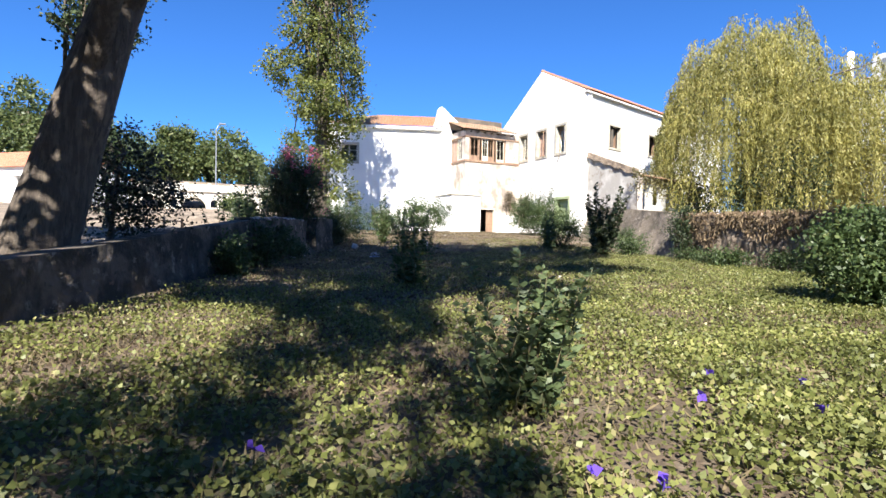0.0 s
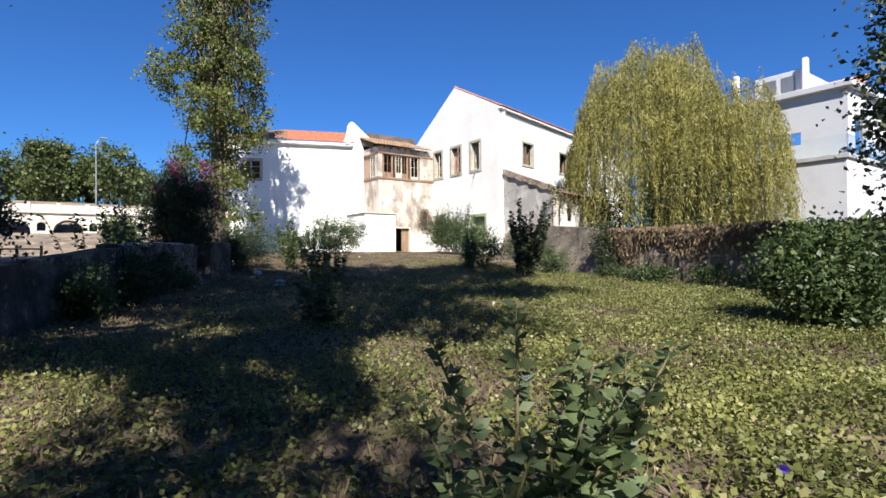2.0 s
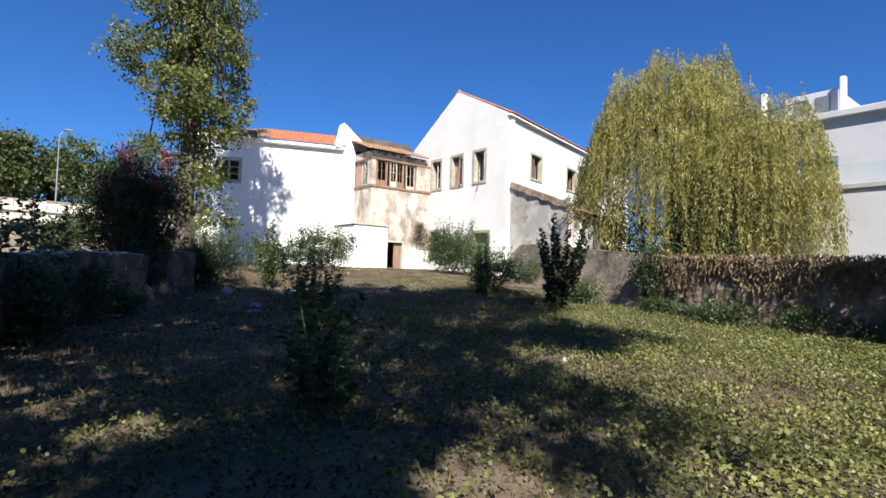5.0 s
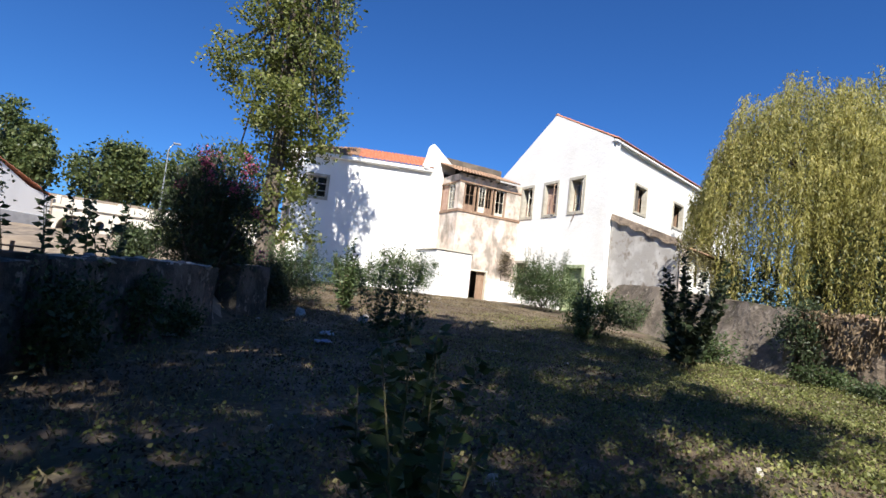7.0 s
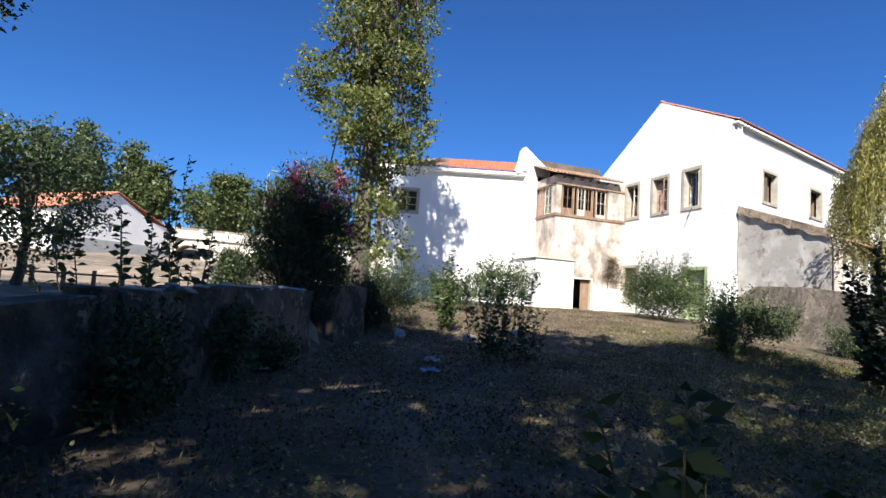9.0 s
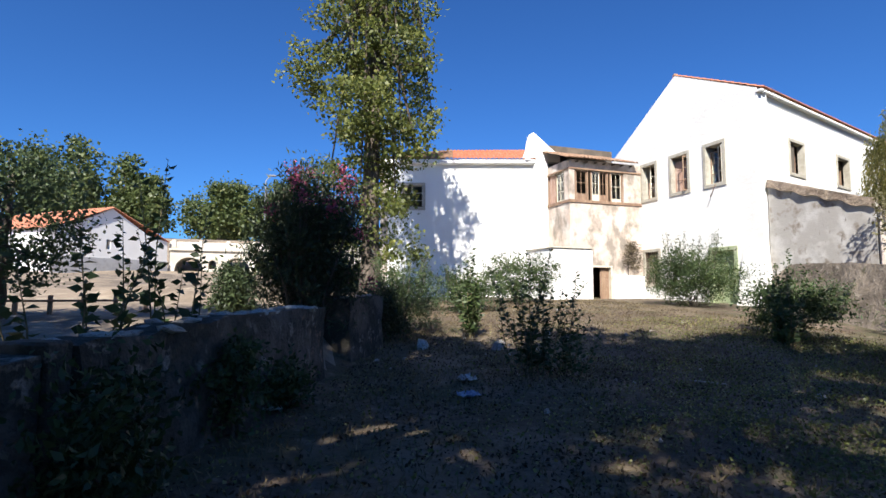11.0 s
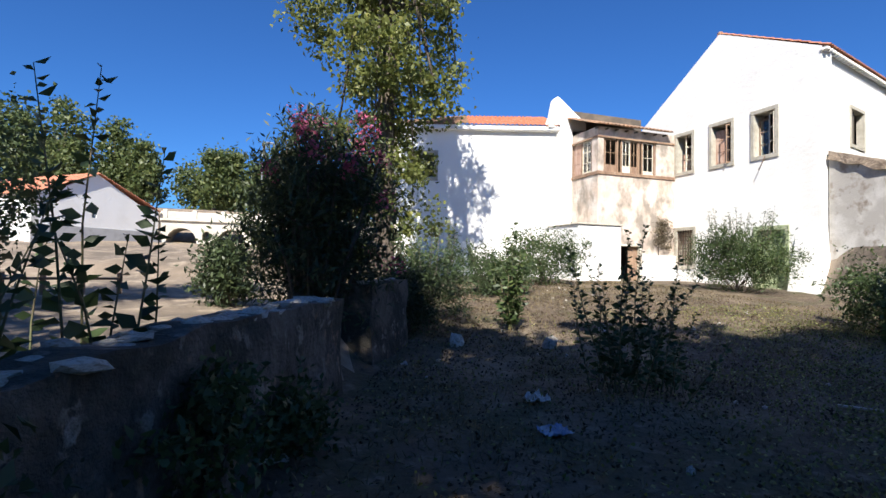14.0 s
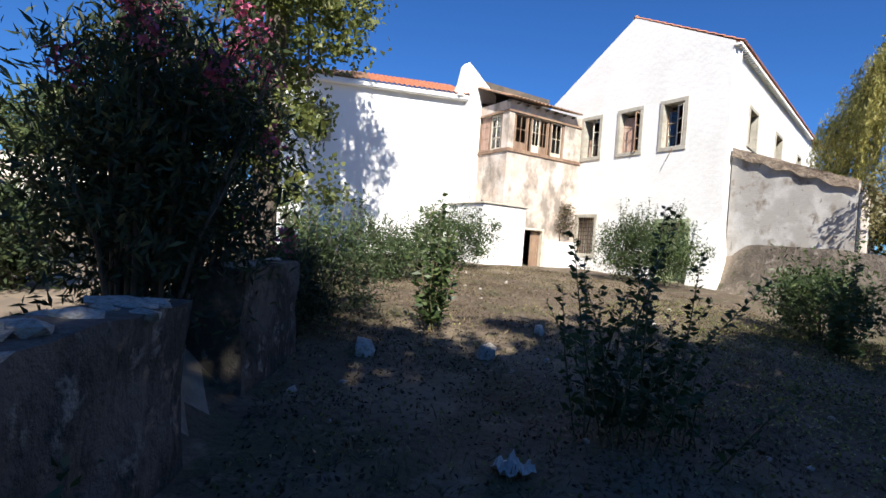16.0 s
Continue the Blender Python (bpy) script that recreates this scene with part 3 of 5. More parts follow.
# ---- bay with glazed loggia ----
XB, YB, YL = 19.54, 33.86, 36.4
bay = tagged(new("bay_wing"), "stained plaster bay with a decayed wooden glazed gallery", "house")
BAYF = Matrix.Translation((0, YB, 0))
BAYL = Matrix(((0, 1, 0, XB), (-1, 0, 0, 0), (0, 0, 1, 0), (0, 0, 0, 1)))
holed_wall("wall", XB, XG, 0.8, 8.95, [(19.86, 23.02, 6.78, 8.42), (20.88, 22.08, 1.4, 3.2)], 0.32, BAYF, OLDPLASTER, bay, label="stained peach and grey plaster front")
holed_wall("wall", -YL, -YB - 0.32, 0.8, 8.95, [(-36.2, -34.35, 6.78, 8.42)], 0.32, BAYL, OLDPLASTER, bay)
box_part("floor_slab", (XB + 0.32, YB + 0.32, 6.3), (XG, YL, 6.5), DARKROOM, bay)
# ceiling and back wall coloured dark in place of the gallery's shade
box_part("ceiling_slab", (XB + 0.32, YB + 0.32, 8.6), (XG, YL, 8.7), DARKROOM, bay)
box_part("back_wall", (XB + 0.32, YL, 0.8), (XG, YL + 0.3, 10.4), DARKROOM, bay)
bm = bmesh.new()
box(bm, (XB - 0.06, YB - 0.06, 6.62), (XG - 0.02, YB - 0.002, 6.78), None, 0.01)
box(bm, (XB - 0.06, YB - 0.002, 6.62), (XB - 0.002, YL, 6.78), None, 0.01)
part("sill_beam", bm, OLDWOOD, bay)
bm = bmesh.new()
box(bm, (XB - 0.05, YB - 0.05, 8.42), (XG - 0.02, YB - 0.002, 8.52), None, 0.01)
box(bm, (XB - 0.05, YB - 0.002, 8.42), (XB - 0.002, YL, 8.52), None, 0.01)
part("lintel_beam", bm, OLDWOOD, bay)
for u in (19.95, 20.72, 20.95, 22.0, 22.2, 22.95):
    box_part("post", (u - 0.04, YB + 0.05, 6.78), (u + 0.04, YB + 0.13, 8.42), OLDWOOD, bay, None, 0.008)
for k, (a, b) in enumerate(((20.0, 20.67), (21.0, 21.48), (21.5, 21.95), (22.25, 22.9))):
    box_part("panel", (a, YB + 0.08, 6.79), (b, YB + 0.11, 7.08 if k != 3 else 6.9), (OLDWOOD, CREAMWOOD)[k % 2], bay, None, 0.005)
    sash(bay, BAYF, a, b, 7.08 if k != 3 else 6.91, 8.4, 2, 2, CREAMWOOD if k % 2 else OLDWOOD, 0.09, 0.025, glass=k == 1)
for u in (-36.1, -35.3, -34.45):
    box_part("post", (u - 0.04, 0.05, 6.78), (u + 0.04, 0.13, 8.42), OLDWOOD, bay, BAYL, 0.008)
shutter(bay, BAYL, -36.05, -35.4, 6.8, 8.4, REDWOOD, 0.1)
sash(bay, BAYL, -35.25, -34.5, 6.8, 8.4, 2, 3, CREAMWOOD, 0.08)
up_b = Vector((0, YL + 0.1 - (YB - 0.45), 10.0 - 8.92))
tile_roof("roof", (XB - 0.35, YB - 0.45, 8.92), (1, 0, 0), up_b, 20, 8, 0.225, up_b.length / 8, OLDTILE, bay, "sagging weathered tile roof")
# rafters take the same shade-dark colour to sink under the eave
for k in range(8):
    box_part("rafter", (XB - 0.2 + k * 0.58, YB - 0.2, 8.80), (XB - 0.12 + k * 0.58, YB, 8.87), DARKROOM, bay)
bd = new("door")
bd.parent = bay
window_frame(bd, BAYF, 20.88, 22.08, 1.35, 3.2, CREAMWOOD, 0.07, 0.02, 0.3)
shutter(bd, BAYF, 21.5, 22.06, 1.4, 3.18, OLDWOOD, 0.2)
rng = np.random.default_rng(9)
p, _ = clumps(rng, (23.35, YB - 0.2, 3.85), (0.6, 0.2, 0.85), 34, 60, 0.24)
DRYVINE = leafy("withered_creeper", (0.14, 0.11, 0.07), (0.27, 0.22, 0.13), None, 0.2)
vine = tagged(new("dry_creeper"), "dry brown creeper clinging to the plaster", "plant")
leaves("leaves", p, 0.1, DRYVINE, vine, 0.35, (0, 0, -0.5), 1.0, rng)
tubes("stem", [([(23.2, YB - 0.05, 1.4), (23.15, YB - 0.08, 2.6), (23.1, YB - 0.1, 3.9)], [0.03, 0.025, 0.01])], BARK, vine)

annex = tagged(new("white_annex"), "low white limewashed annex with a tiled ledge", "annex")
box_part("wall", (18.35, YB - 0.18, 0.7), (20.80, YL - 0.02, 4.12), WHITEWASH, annex, None, 0.03)
box_part("ledge", (18.27, YB - 0.26, 4.124), (20.84, YL - 0.02, 4.2), STONE, annex, None, 0.015)
box_part("plinth", (22.16, YB - 0.16, 0.8), (XG - 0.01, YB - 0.004, 2.75), WHITEWASH, annex, None, 0.02)

# ---- long white house with the hipped roof ----
LO = Vector((18.75, 36.3, 0))
LU = Vector((-8.15, 2.9, 0)).normalized()
LD = Vector((-LU.y, LU.x, 0))
if LD.y < 0:
    LD = -LD
LEFTM = Matrix(((LU.x, LD.x, 0, LO.x), (LU.y, LD.y, 0, LO.y), (0, 0, 1, 0), (0, 0, 0, 1)))
long_house = tagged(new("long_white_house"), "long white limewashed house with a low hipped tile roof", "house")
LW = (6.35, 7.55, 6.62, 7.92)
LLEN = 8.75
holed_wall("wall", 0, LLEN, 0.4, 9.46, [LW], 0.5, LEFTM, WHITEWASH, long_house, label="sunlit white wall dappled by poplar shade")
holed_wall("wall", 0.5, 9.5, 0.4, 9.32, [], 0.4, LEFTM @ Matrix(((0, -1, 0, LLEN), (1, 0, 0, 0), (0, 0, 1, 0), (0, 0, 0, 1))), WHITEWASH, long_house)
box_part("pilaster", (LLEN - 0.42, -0.06, 0.4), (LLEN + 0.03, -0.003, 9.1), OLDPLASTER, long_house, LEFTM, 0.01)
box_part("cornice", (-0.1, -0.3, 9.12), (LLEN + 0.25, -0.003, 9.4), WHITEWASH, long_house, LEFTM, 0.05)
# added dark wall that closes the view through the window
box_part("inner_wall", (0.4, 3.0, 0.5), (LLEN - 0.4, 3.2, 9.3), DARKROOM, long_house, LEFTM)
w = new("window")
w.parent = long_house
window_frame(w, LEFTM, *LW, STONE, 0.15, 0.04, 0.09)
mid = (LW[0] + LW[1]) / 2
sash(w, LEFTM, LW[0], mid - 0.003, LW[2], LW[3], 1, 3, CREAMWOOD, 0.1, 0.04)
sash(w, LEFTM, mid + 0.003, LW[1], LW[2], LW[3], 1, 3, CREAMWOOD, 0.1, 0.04)
for k in range(2):
    u0, u1 = ((-0.1, 4.6), (4.6, LLEN + 0.3))[k]
    upv = (LEFTM.to_3x3() @ Vector((0, 4.6, 1.75)))
    n_al = int((u1 - u0) / 0.225)
    start = LEFTM @ Vector((u1, -0.35, 9.36))
    # the slope narrows towards the hip
    ob = tile_roof("roof", start, -LU, upv, n_al, 14, (u1 - u0) / n_al, upv.length / 14, (ROOFTILE, OLDTILE)[k], long_house, ("orange tile roof slope", "weathered old tile roof slope")[k])
    if k == 1:
        inv = LEFTM.inverted()
        for v in ob.data.vertices:
            q = inv @ v.co
            lim = LLEN + 0.3 - (q.y + 0.35) * 0.95
            if q.x > lim:
                over = q.x - lim
                q.x, q.z = lim + over * 0.25, q.z - over * 0.30
                v.co = LEFTM @ q
parapet = [(-0.9, 9.3), (0.62, 9.3), (0.62, 9.5), (0.45, 9.9), (0.28, 10.75), (0.12, 10.95), (-0.05, 10.85), (-0.9, 10.2), (-1.6, 9.7), (-1.6, 9.3)]
bm = bmesh.new()
PM = Matrix(((-1, 0, 0, 18.75), (0, 1, 0, 36.05), (0, 0, 1, 0), (0, 0, 0, 1)))
pf = [bm.verts.new(PM @ Vector((u * -1 * -1, 0, z))) for u, z in parapet]
f = bm.faces.new(pf)
ex = bmesh.ops.extrude_face_region(bm, geom=[f])
for v in ex["geom"]:
    if isinstance(v, bmesh.types.BMVert):
        v.co.y += 0.45
part("parapet", bm, WHITEWASH, long_house, "white raised gable parapet")
box_part("wall", (18.7, 36.06, 0.5), (XB - 0.005, 36.5, 9.4), WHITEWASH, long_house)

# ---- garden wall and gate piers ----
garden = tagged(new("garden_wall"), "low mossy rendered garden wall in shade", "wall", kind="structure")


def rough_wall(name, a, b, thick, z_base, z_top, material, parent, seed, label="", steps=None, amp=0.05):
    """A wall of uneven faces between two points of the plan; z_base and z_top give heights along it (0..1)."""
    a, b = Vector((*a, 0)), Vector((*b, 0))
    u = (b - a).normalized()
    d = Vector((u.y, -u.x, 0))
    n = steps or int((b - a).length / 0.14)
    rings = []
    for k in range(n + 1):
        t = k / n
        p = a + (b - a) * t
        zb, zt = z_base(t), z_top(t) + amp * 0.8 * noise.noise((t * 11 + seed, 1, 2))
        ring = []
        for side, prof in ((1, (0, 0.2, 0.4, 0.6, 0.8, 1)), (-1, (1, 0.8, 0.6, 0.4, 0.2, 0))):
            for h in prof:
                z = zb + (zt - zb) * h
                w = thick / 2 + amp * noise.noise((p.x * 1.8 + seed, p.y * 1.8, z * 2.2 + side * 9)) + 0.4 * amp * noise.noise((p.x * 6, p.y * 6 + seed, z * 6 + side * 9)) + 0.05 * (1 - h)
                ring.append(p + d * w * side + Vector((0, 0, z)))
        rings.append(ring)
    m = len(rings[0])
    verts = [v for r in rings for v in r]
    faces = [(k * m + i, k * m + (i + 1) % m, (k + 1) * m + (i + 1) % m, (k + 1) * m + i) for k in range(n) for i in range(m)]
    faces += [tuple(range(m)), tuple(range(n * m, n * m + m))]
    return mesh_object(name, verts, faces, material, parent, label)


WTOP = lambda y: float(np.interp(y, [-6, 8, 12, 15, 17, 20], [0.6, 0.78, 1.2, 1.5, 1.62, 1.62]))
lerp = lambda a, b: (lambda t: a + (b - a) * t)
A0, A1, B1 = (wall_x(-6) - 0.2, -6.0), (wall_x(14.7) - 0.2, 14.7), (wall_x(19.8) - 0.22, 19.75)
rough_wall("wall_stretch", A0, A1, 0.4, lambda t: -0.3, lambda t: WTOP(-6 + 20.7 * t), GARDENWALL, garden, 1)
rough_wall("wall_stretch", (wall_x(15.0) - 0.2, 15.0), B1, 0.44, lambda t: 0.0, lambda t: WTOP(15 + 4.75 * t), GARDENWALL, garden, 4, "rough stone wall with pale cap", amp=0.06)
post = box_part("gate_post", (-0.12, -0.21, 0), (0.12, 0.21, 1.55), GARDENWALL, garden, pose(wall_x(14.85) - 0.2, 14.85, 0, 0, 0, 64), 0.02)
pier = tagged(new("gate_pier"), "crumbling rendered stone gate pier beneath the oleander", "pier")
rough_wall("shaft", (5.75, 21.2), (6.75, 22.7), 0.55, lambda t: 0.3, lambda t: 1.74 + 0.05 * t, GARDENWALL, pier, 8, steps=26, amp=0.06)

# ---- retaining wall and bank ----
retaining = tagged(new("retaining_wall"), "old rubble retaining wall with broken brick top", "wall", kind="structure")
rough_wall("wall_stretch", (bank_x(1.0) + 0.1, 1.0), (bank_x(14.6) + 0.1, 14.75), 0.6, lambda t: -0.1, lambda t: 1.78 + 0.32 * t, RUBBLE, retaining, 21, amp=0.13)
verts, faces = [], []
NB, MB = 90, 8
for k in range(NB + 1):
    y = 14.5 + (26.4 - 14.5) * k / NB
    xt = bank_x(y) + 0.35
    zt = 2.25 + 0.75 * smooth_step(14, 25, y)
    xb, zb = xt - 1.15, yard(xt - 1.15, y) - 0.15
    for j in range(MB + 1):
        t = j / MB
        verts.append((xb + (xt - xb) * t ** 0.8 + 0.1 * noise.noise((y * 0.8, t * 2, 4)), y + 0.05 * noise.noise((y * 2, t * 3, 8)), zb + (zt - zb) * t + 0.08 * noise.noise((y * 1.1, t * 4, 2))))
for k in range(NB):
    for j in range(MB):
        i = k * (MB + 1) + j
        faces.append((i, i + 1, i + MB + 2, i + MB + 1))
rough_wall("coping", (24.55, 26.38), (24.55, 22.35), 0.24, lambda t: 6.34 - 1.5 * t + 0.1 * noise.noise((t * 9, 0, 6)), lambda t: 6.68 - 1.5 * t, RUBBLE, ruin, 33, "dark broken wall top", amp=0.06)
mesh_object("sloped_bank", verts, faces, CONCRETE, retaining, "stained concrete sloping bank", True)


# ---- trees ----
def bent(p0, p1, n, wob, seed):
    a, b = Vector(p0), Vector(p1)
    return [a.lerp(b, k / n) + Vector((noise.noise((k * 0.7, seed, 0)), noise.noise((k * 0.7, seed, 5)), 0)) * wob * min(1, k) for k in range(n + 1)]


def limbs_to(rng, trunk_pts, targets, n, r0, seed):
    runs = []
    for k in range(n):
        t = targets[rng.integers(len(targets))]
        i = min(len(trunk_pts) - 1, max(1, int(rng.uniform(0.35, 0.95) * len(trunk_pts))))
        p = trunk_pts[i]
        mid = p.lerp(Vector(t), 0.5) + Vector((0, 0, 0.3 * (Vector(t) - p).length * 0.2))
        runs.append(([p, mid, Vector(t)], [r0, r0 * 0.6, r0 * 0.15]))
    return runs


def broad_tree(name, base, top, trunk_r, crown, label, category="tree", leaf=0.11, mat=POPLAR, n_clumps=260, per=45, clump_r=0.7, seed=1, wob=0.25, n_limbs=14, width=0.7, lie=(0, 0, -0.3), group=""):
    """crown: a list of (centre, radii) ellipsoids that hold clumps of leaves."""
    rng = np.random.default_rng(seed)
    t = tagged(new(name), label, category, group)
    tp = bent(base, top, 9, wob, seed)
    tubes("trunk", [(tp, [trunk_r * (1.25 if k == 0 else 1 - 0.085 * k) for k in range(10)])], BARK, t, 10)
    pts, cs = [], []
    tot = sum(r[0] * r[1] * r[2] for _, r in crown)
    for c, r in crown:
        n = max(8, int(n_clumps * r[0] * r[1] * r[2] / tot))
        p, cc = clumps(rng, c, r, n, per, clump_r)
        pts.append(p)
        cs.append(cc)
    cs = np.concatenate(cs)
    singles("limb", limbs_to(rng, tp, cs, n_limbs, trunk_r * 0.35, seed), BARK, t, 6)
    leaves("crown", np.concatenate(pts), leaf, mat, t, width, lie, 1.0, rng)
    return t


# poplar before the long house
pc = (7.9, 28.9)
crown = []
rngp = np.random.default_rng(77)
for k in range(27):
    z = 3.4 + k * 0.72
    wdt = float(np.interp(z, [4, 8, 12, 17, 23], [1.5, 2.15, 2.75, 2.3, 0.7]))
    a = k * 2.4
    q = rngp.uniform(0.75, 1.25)
    crown.append(((pc[0] + math.cos(a) * wdt * 0.55 * q, pc[1] + math.sin(a) * wdt * 0.55 * q, z + rngp.normal(0, 0.2)), (wdt * 0.6 * q, wdt * 0.6 * q, 1.1)))
broad_tree("poplar_tree", (pc[0], pc[1], land(*pc) - 0.1), (pc[0] + 0.2, pc[1], 22), 0.36, crown, "tall slender poplar with yellowing green leaves", leaf=0.16, n_clumps=780, per=42, clump_r=0.38, seed=3, n_limbs=60)

# old leaning tree behind the garden wall, and unseen shade trees around the path
broad_tree("old_tree", (-0.95, 10.4, -0.2), (1.9, 10.7, 10.5), 0.56, [((3.8, 6.7, 12.4), (3.4, 3.2, 1.9)), ((0.6, 9.2, 12.6), (3.4, 3.0, 1.9)), ((7.8, 5.2, 12.6), (2.4, 2.4, 1.4)), ((2.0, 4.6, 14.0), (3.4, 2.8, 1.5)), ((9.8, 7.6, 12.8), (2.6, 2.2, 1.4)), ((5.8, 9.2, 12.8), (2.4, 2.2, 1.4))], "old dark leaning tree trunk behind the garden wall", leaf=0.24, n_clumps=660, per=72, clump_r=0.44, seed=11, wob=0.12, mat=BUSH, n_limbs=24)
broad_tree("shade_tree", (-6.6, -4.0, -0.2), (-5.5, -4.2, 7.5), 0.35, [((-2.9, -4.9, 9.2), (2.1, 2.3, 1.4)), ((-8.0, -1.0, 9.5), (3.0, 3.0, 2.6))], "unseen leafy tree shading the garden path", leaf=0.22, n_clumps=150, per=60, clump_r=0.42, seed=12, mat=BUSH)
broad_tree("shade_tree", (-4.6, 4.4, 0.0), (-2.4, 4.0, 9.5), 0.38, [((-1.2, 4.0, 12.2), (3.4, 3.4, 1.9)), ((0.0, -0.6, 12.0), (2.6, 2.2, 1.2)), ((4.2, 1.2, 12.4), (3.2, 2.8, 1.6)), ((-2.4, -3.4, 11.0), (1.8, 1.6, 1.5)), ((1.0, -2.9, 12.0), (1.7, 1.5, 1.0)), ((-1.9, -0.4, 10.2), (2.4, 2.2, 1.6)), ((-3.9, 5.2, 8.8), (2.4, 2.6, 1.6))], "unseen leafy tree shading the garden path", leaf=0.25, n_clumps=380, per=74, clump_r=0.42, seed=13, mat=BUSH, n_limbs=26)
# the next four trees are out of view, added only to block skylight
broad_tree("shade_tree", (-7.5, 11.0, 0.2), (-6.5, 11.5, 8.5), 0.36, [((-6.6, 9.5, 10.8), (3.6, 4.0, 3.0)), ((-6.6, 15.0, 10.2), (3.0, 3.2, 2.8)), ((-8.5, 6.0, 5.5), (2.5, 4.0, 4.0)), ((-8.8, 14.0, 5.5), (2.5, 4.0, 4.0))], "unseen leafy tree shading the garden path", leaf=0.30, n_clumps=620, per=44, clump_r=0.66, seed=18, mat=BUSH)
broad_tree("shade_tree", (0.5, -11.5, -0.1), (0.6, -11.5, 7.0), 0.36, [((-3.5, -11.0, 5.2), (4.0, 2.4, 3.6)), ((4.0, -11.5, 5.2), (4.5, 2.4, 3.6)), ((10.5, -10.0, 4.8), (3.5, 2.4, 3.2))], "unseen leafy tree shading the garden path", leaf=0.30, n_clumps=420, per=44, clump_r=0.66, seed=19, mat=BUSH)
broad_tree("shade_tree", (19.5, -7.0, 0.0), (19.6, -7.0, 9.0), 0.36, [((19.5, -7.0, 8.0), (3.6, 4.0, 5.2)), ((24.5, -3.5, 8.0), (3.4, 4.0, 5.2)), ((15.0, -12.5, 6.5), (3.6, 3.2, 4.4))], "unseen leafy tree shading the garden path", leaf=0.32, n_clumps=520, per=50, clump_r=0.75, seed=20, mat=BUSH)
broad_tree("shade_tree", (-7.5, -9.0, 0.0), (-7.0, -9.0, 6.0), 0.34, [((-7.5, -10.0, 5.5), (3.6, 3.4, 4.6)), ((-11.0, -4.0, 5.5), (2.6, 4.4, 4.8))], "unseen leafy tree shading the garden path", leaf=0.32, n_clumps=380, per=50, clump_r=0.75, seed=22, mat=BUSH)
broad_tree("dark_tree", (-2.6, 20.6, 0.6), (-1.4, 20.5, 8.6), 0.2, [((-1.25, 20.5, 8.7), (1.25, 1.4, 2.3))], "dark green tree beyond the garden wall", leaf=0.15, n_clumps=140, per=45, clump_r=0.42, seed=14, mat=OLEANDER)
broad_tree("olive_tree", (-1.6, 25.2, 0.9), (-1.4, 25.0, 4.6), 0.14, [((-1.4, 24.9, 3.7), (1.7, 1.5, 1.9))], "grey-green olive tree beyond the wall", leaf=0.11, n_clumps=130, per=48, clump_r=0.4, seed=15, mat=GREYBUSH)
broad_tree("plum_tree", (0.1, 11.6, 0.2), (0.3, 11.8, 2.9), 0.07, [((0.25, 11.7, 2.0), (1.05, 0.9, 1.2)), ((0.9, 12.2, 1.7), (0.9, 0.7, 0.6))], "thin dark-leaved plum tree behind the wall", leaf=0.085, n_clumps=110, per=36, clump_r=0.24, seed=16, mat=PLUM, width=0.6)
broad_tree("laurel_tree", (15.9, 4.2, 1.9), (15.8, 4.3, 6.5), 0.16, [((15.9, 4.2, 4.6), (1.5, 1.4, 3.0))], "dark glossy evergreen tree by the retaining wall", leaf=0.13, n_clumps=200, per=50, clump_r=0.5, seed=17, mat=OLEANDER)

# oleander over the gate pier
rng = np.random.default_rng(21)
ole = tagged(new("oleander"), "large dark oleander with pink flower clusters", "shrub")
stems = []
tips = []
for k in range(46):
    a = rng.uniform(0, 2 * math.pi)
    r = rng.uniform(0.2, 1.25)
    tip = Vector((5.25 + math.cos(a) * r, 21.7 + math.sin(a) * r, 4.6 - r * r * 0.55 + rng.uniform(-1.6, 0.3)))
    b = Vector((5.15 + 0.25 * math.cos(a), 21.6 + 0.25 * math.sin(a), 0.5))
    stems.append(([b, b.lerp(tip, 0.55) + Vector((0, 0, 0.35)), tip], [0.035, 0.022, 0.008]))
    tips.append(tip)
singles("stem", stems, BARK, ole, 5)
p, cs = clumps(rng, (5.2, 21.75, 2.75), (1.22, 1.3, 2.0), 430, 46, 0.27, 0.15)
leaves("foliage", p, 0.15, OLEANDER, ole, 0.22, (0, 0, 0.5), 0.8, rng)
fl = [Vector(c) for c in cs if c[2] > 3.0 and np.linalg.norm((c - np.array((5.2, 21.75, 2.75))) / np.array((1.22, 1.3, 2.0))) > 0.86 and c[1] < 22.2][:17]
for c in fl + [Vector((6.6, 21.9, 2.1)), Vector((6.2, 22.0, 2.3))]:
    leaves("flower_cluster", np.array(c) + rng.normal(0, 0.085, (60, 3)), 0.06, PINK, ole, 0.9, None, 1.0, rng, "pink oleander blossom")

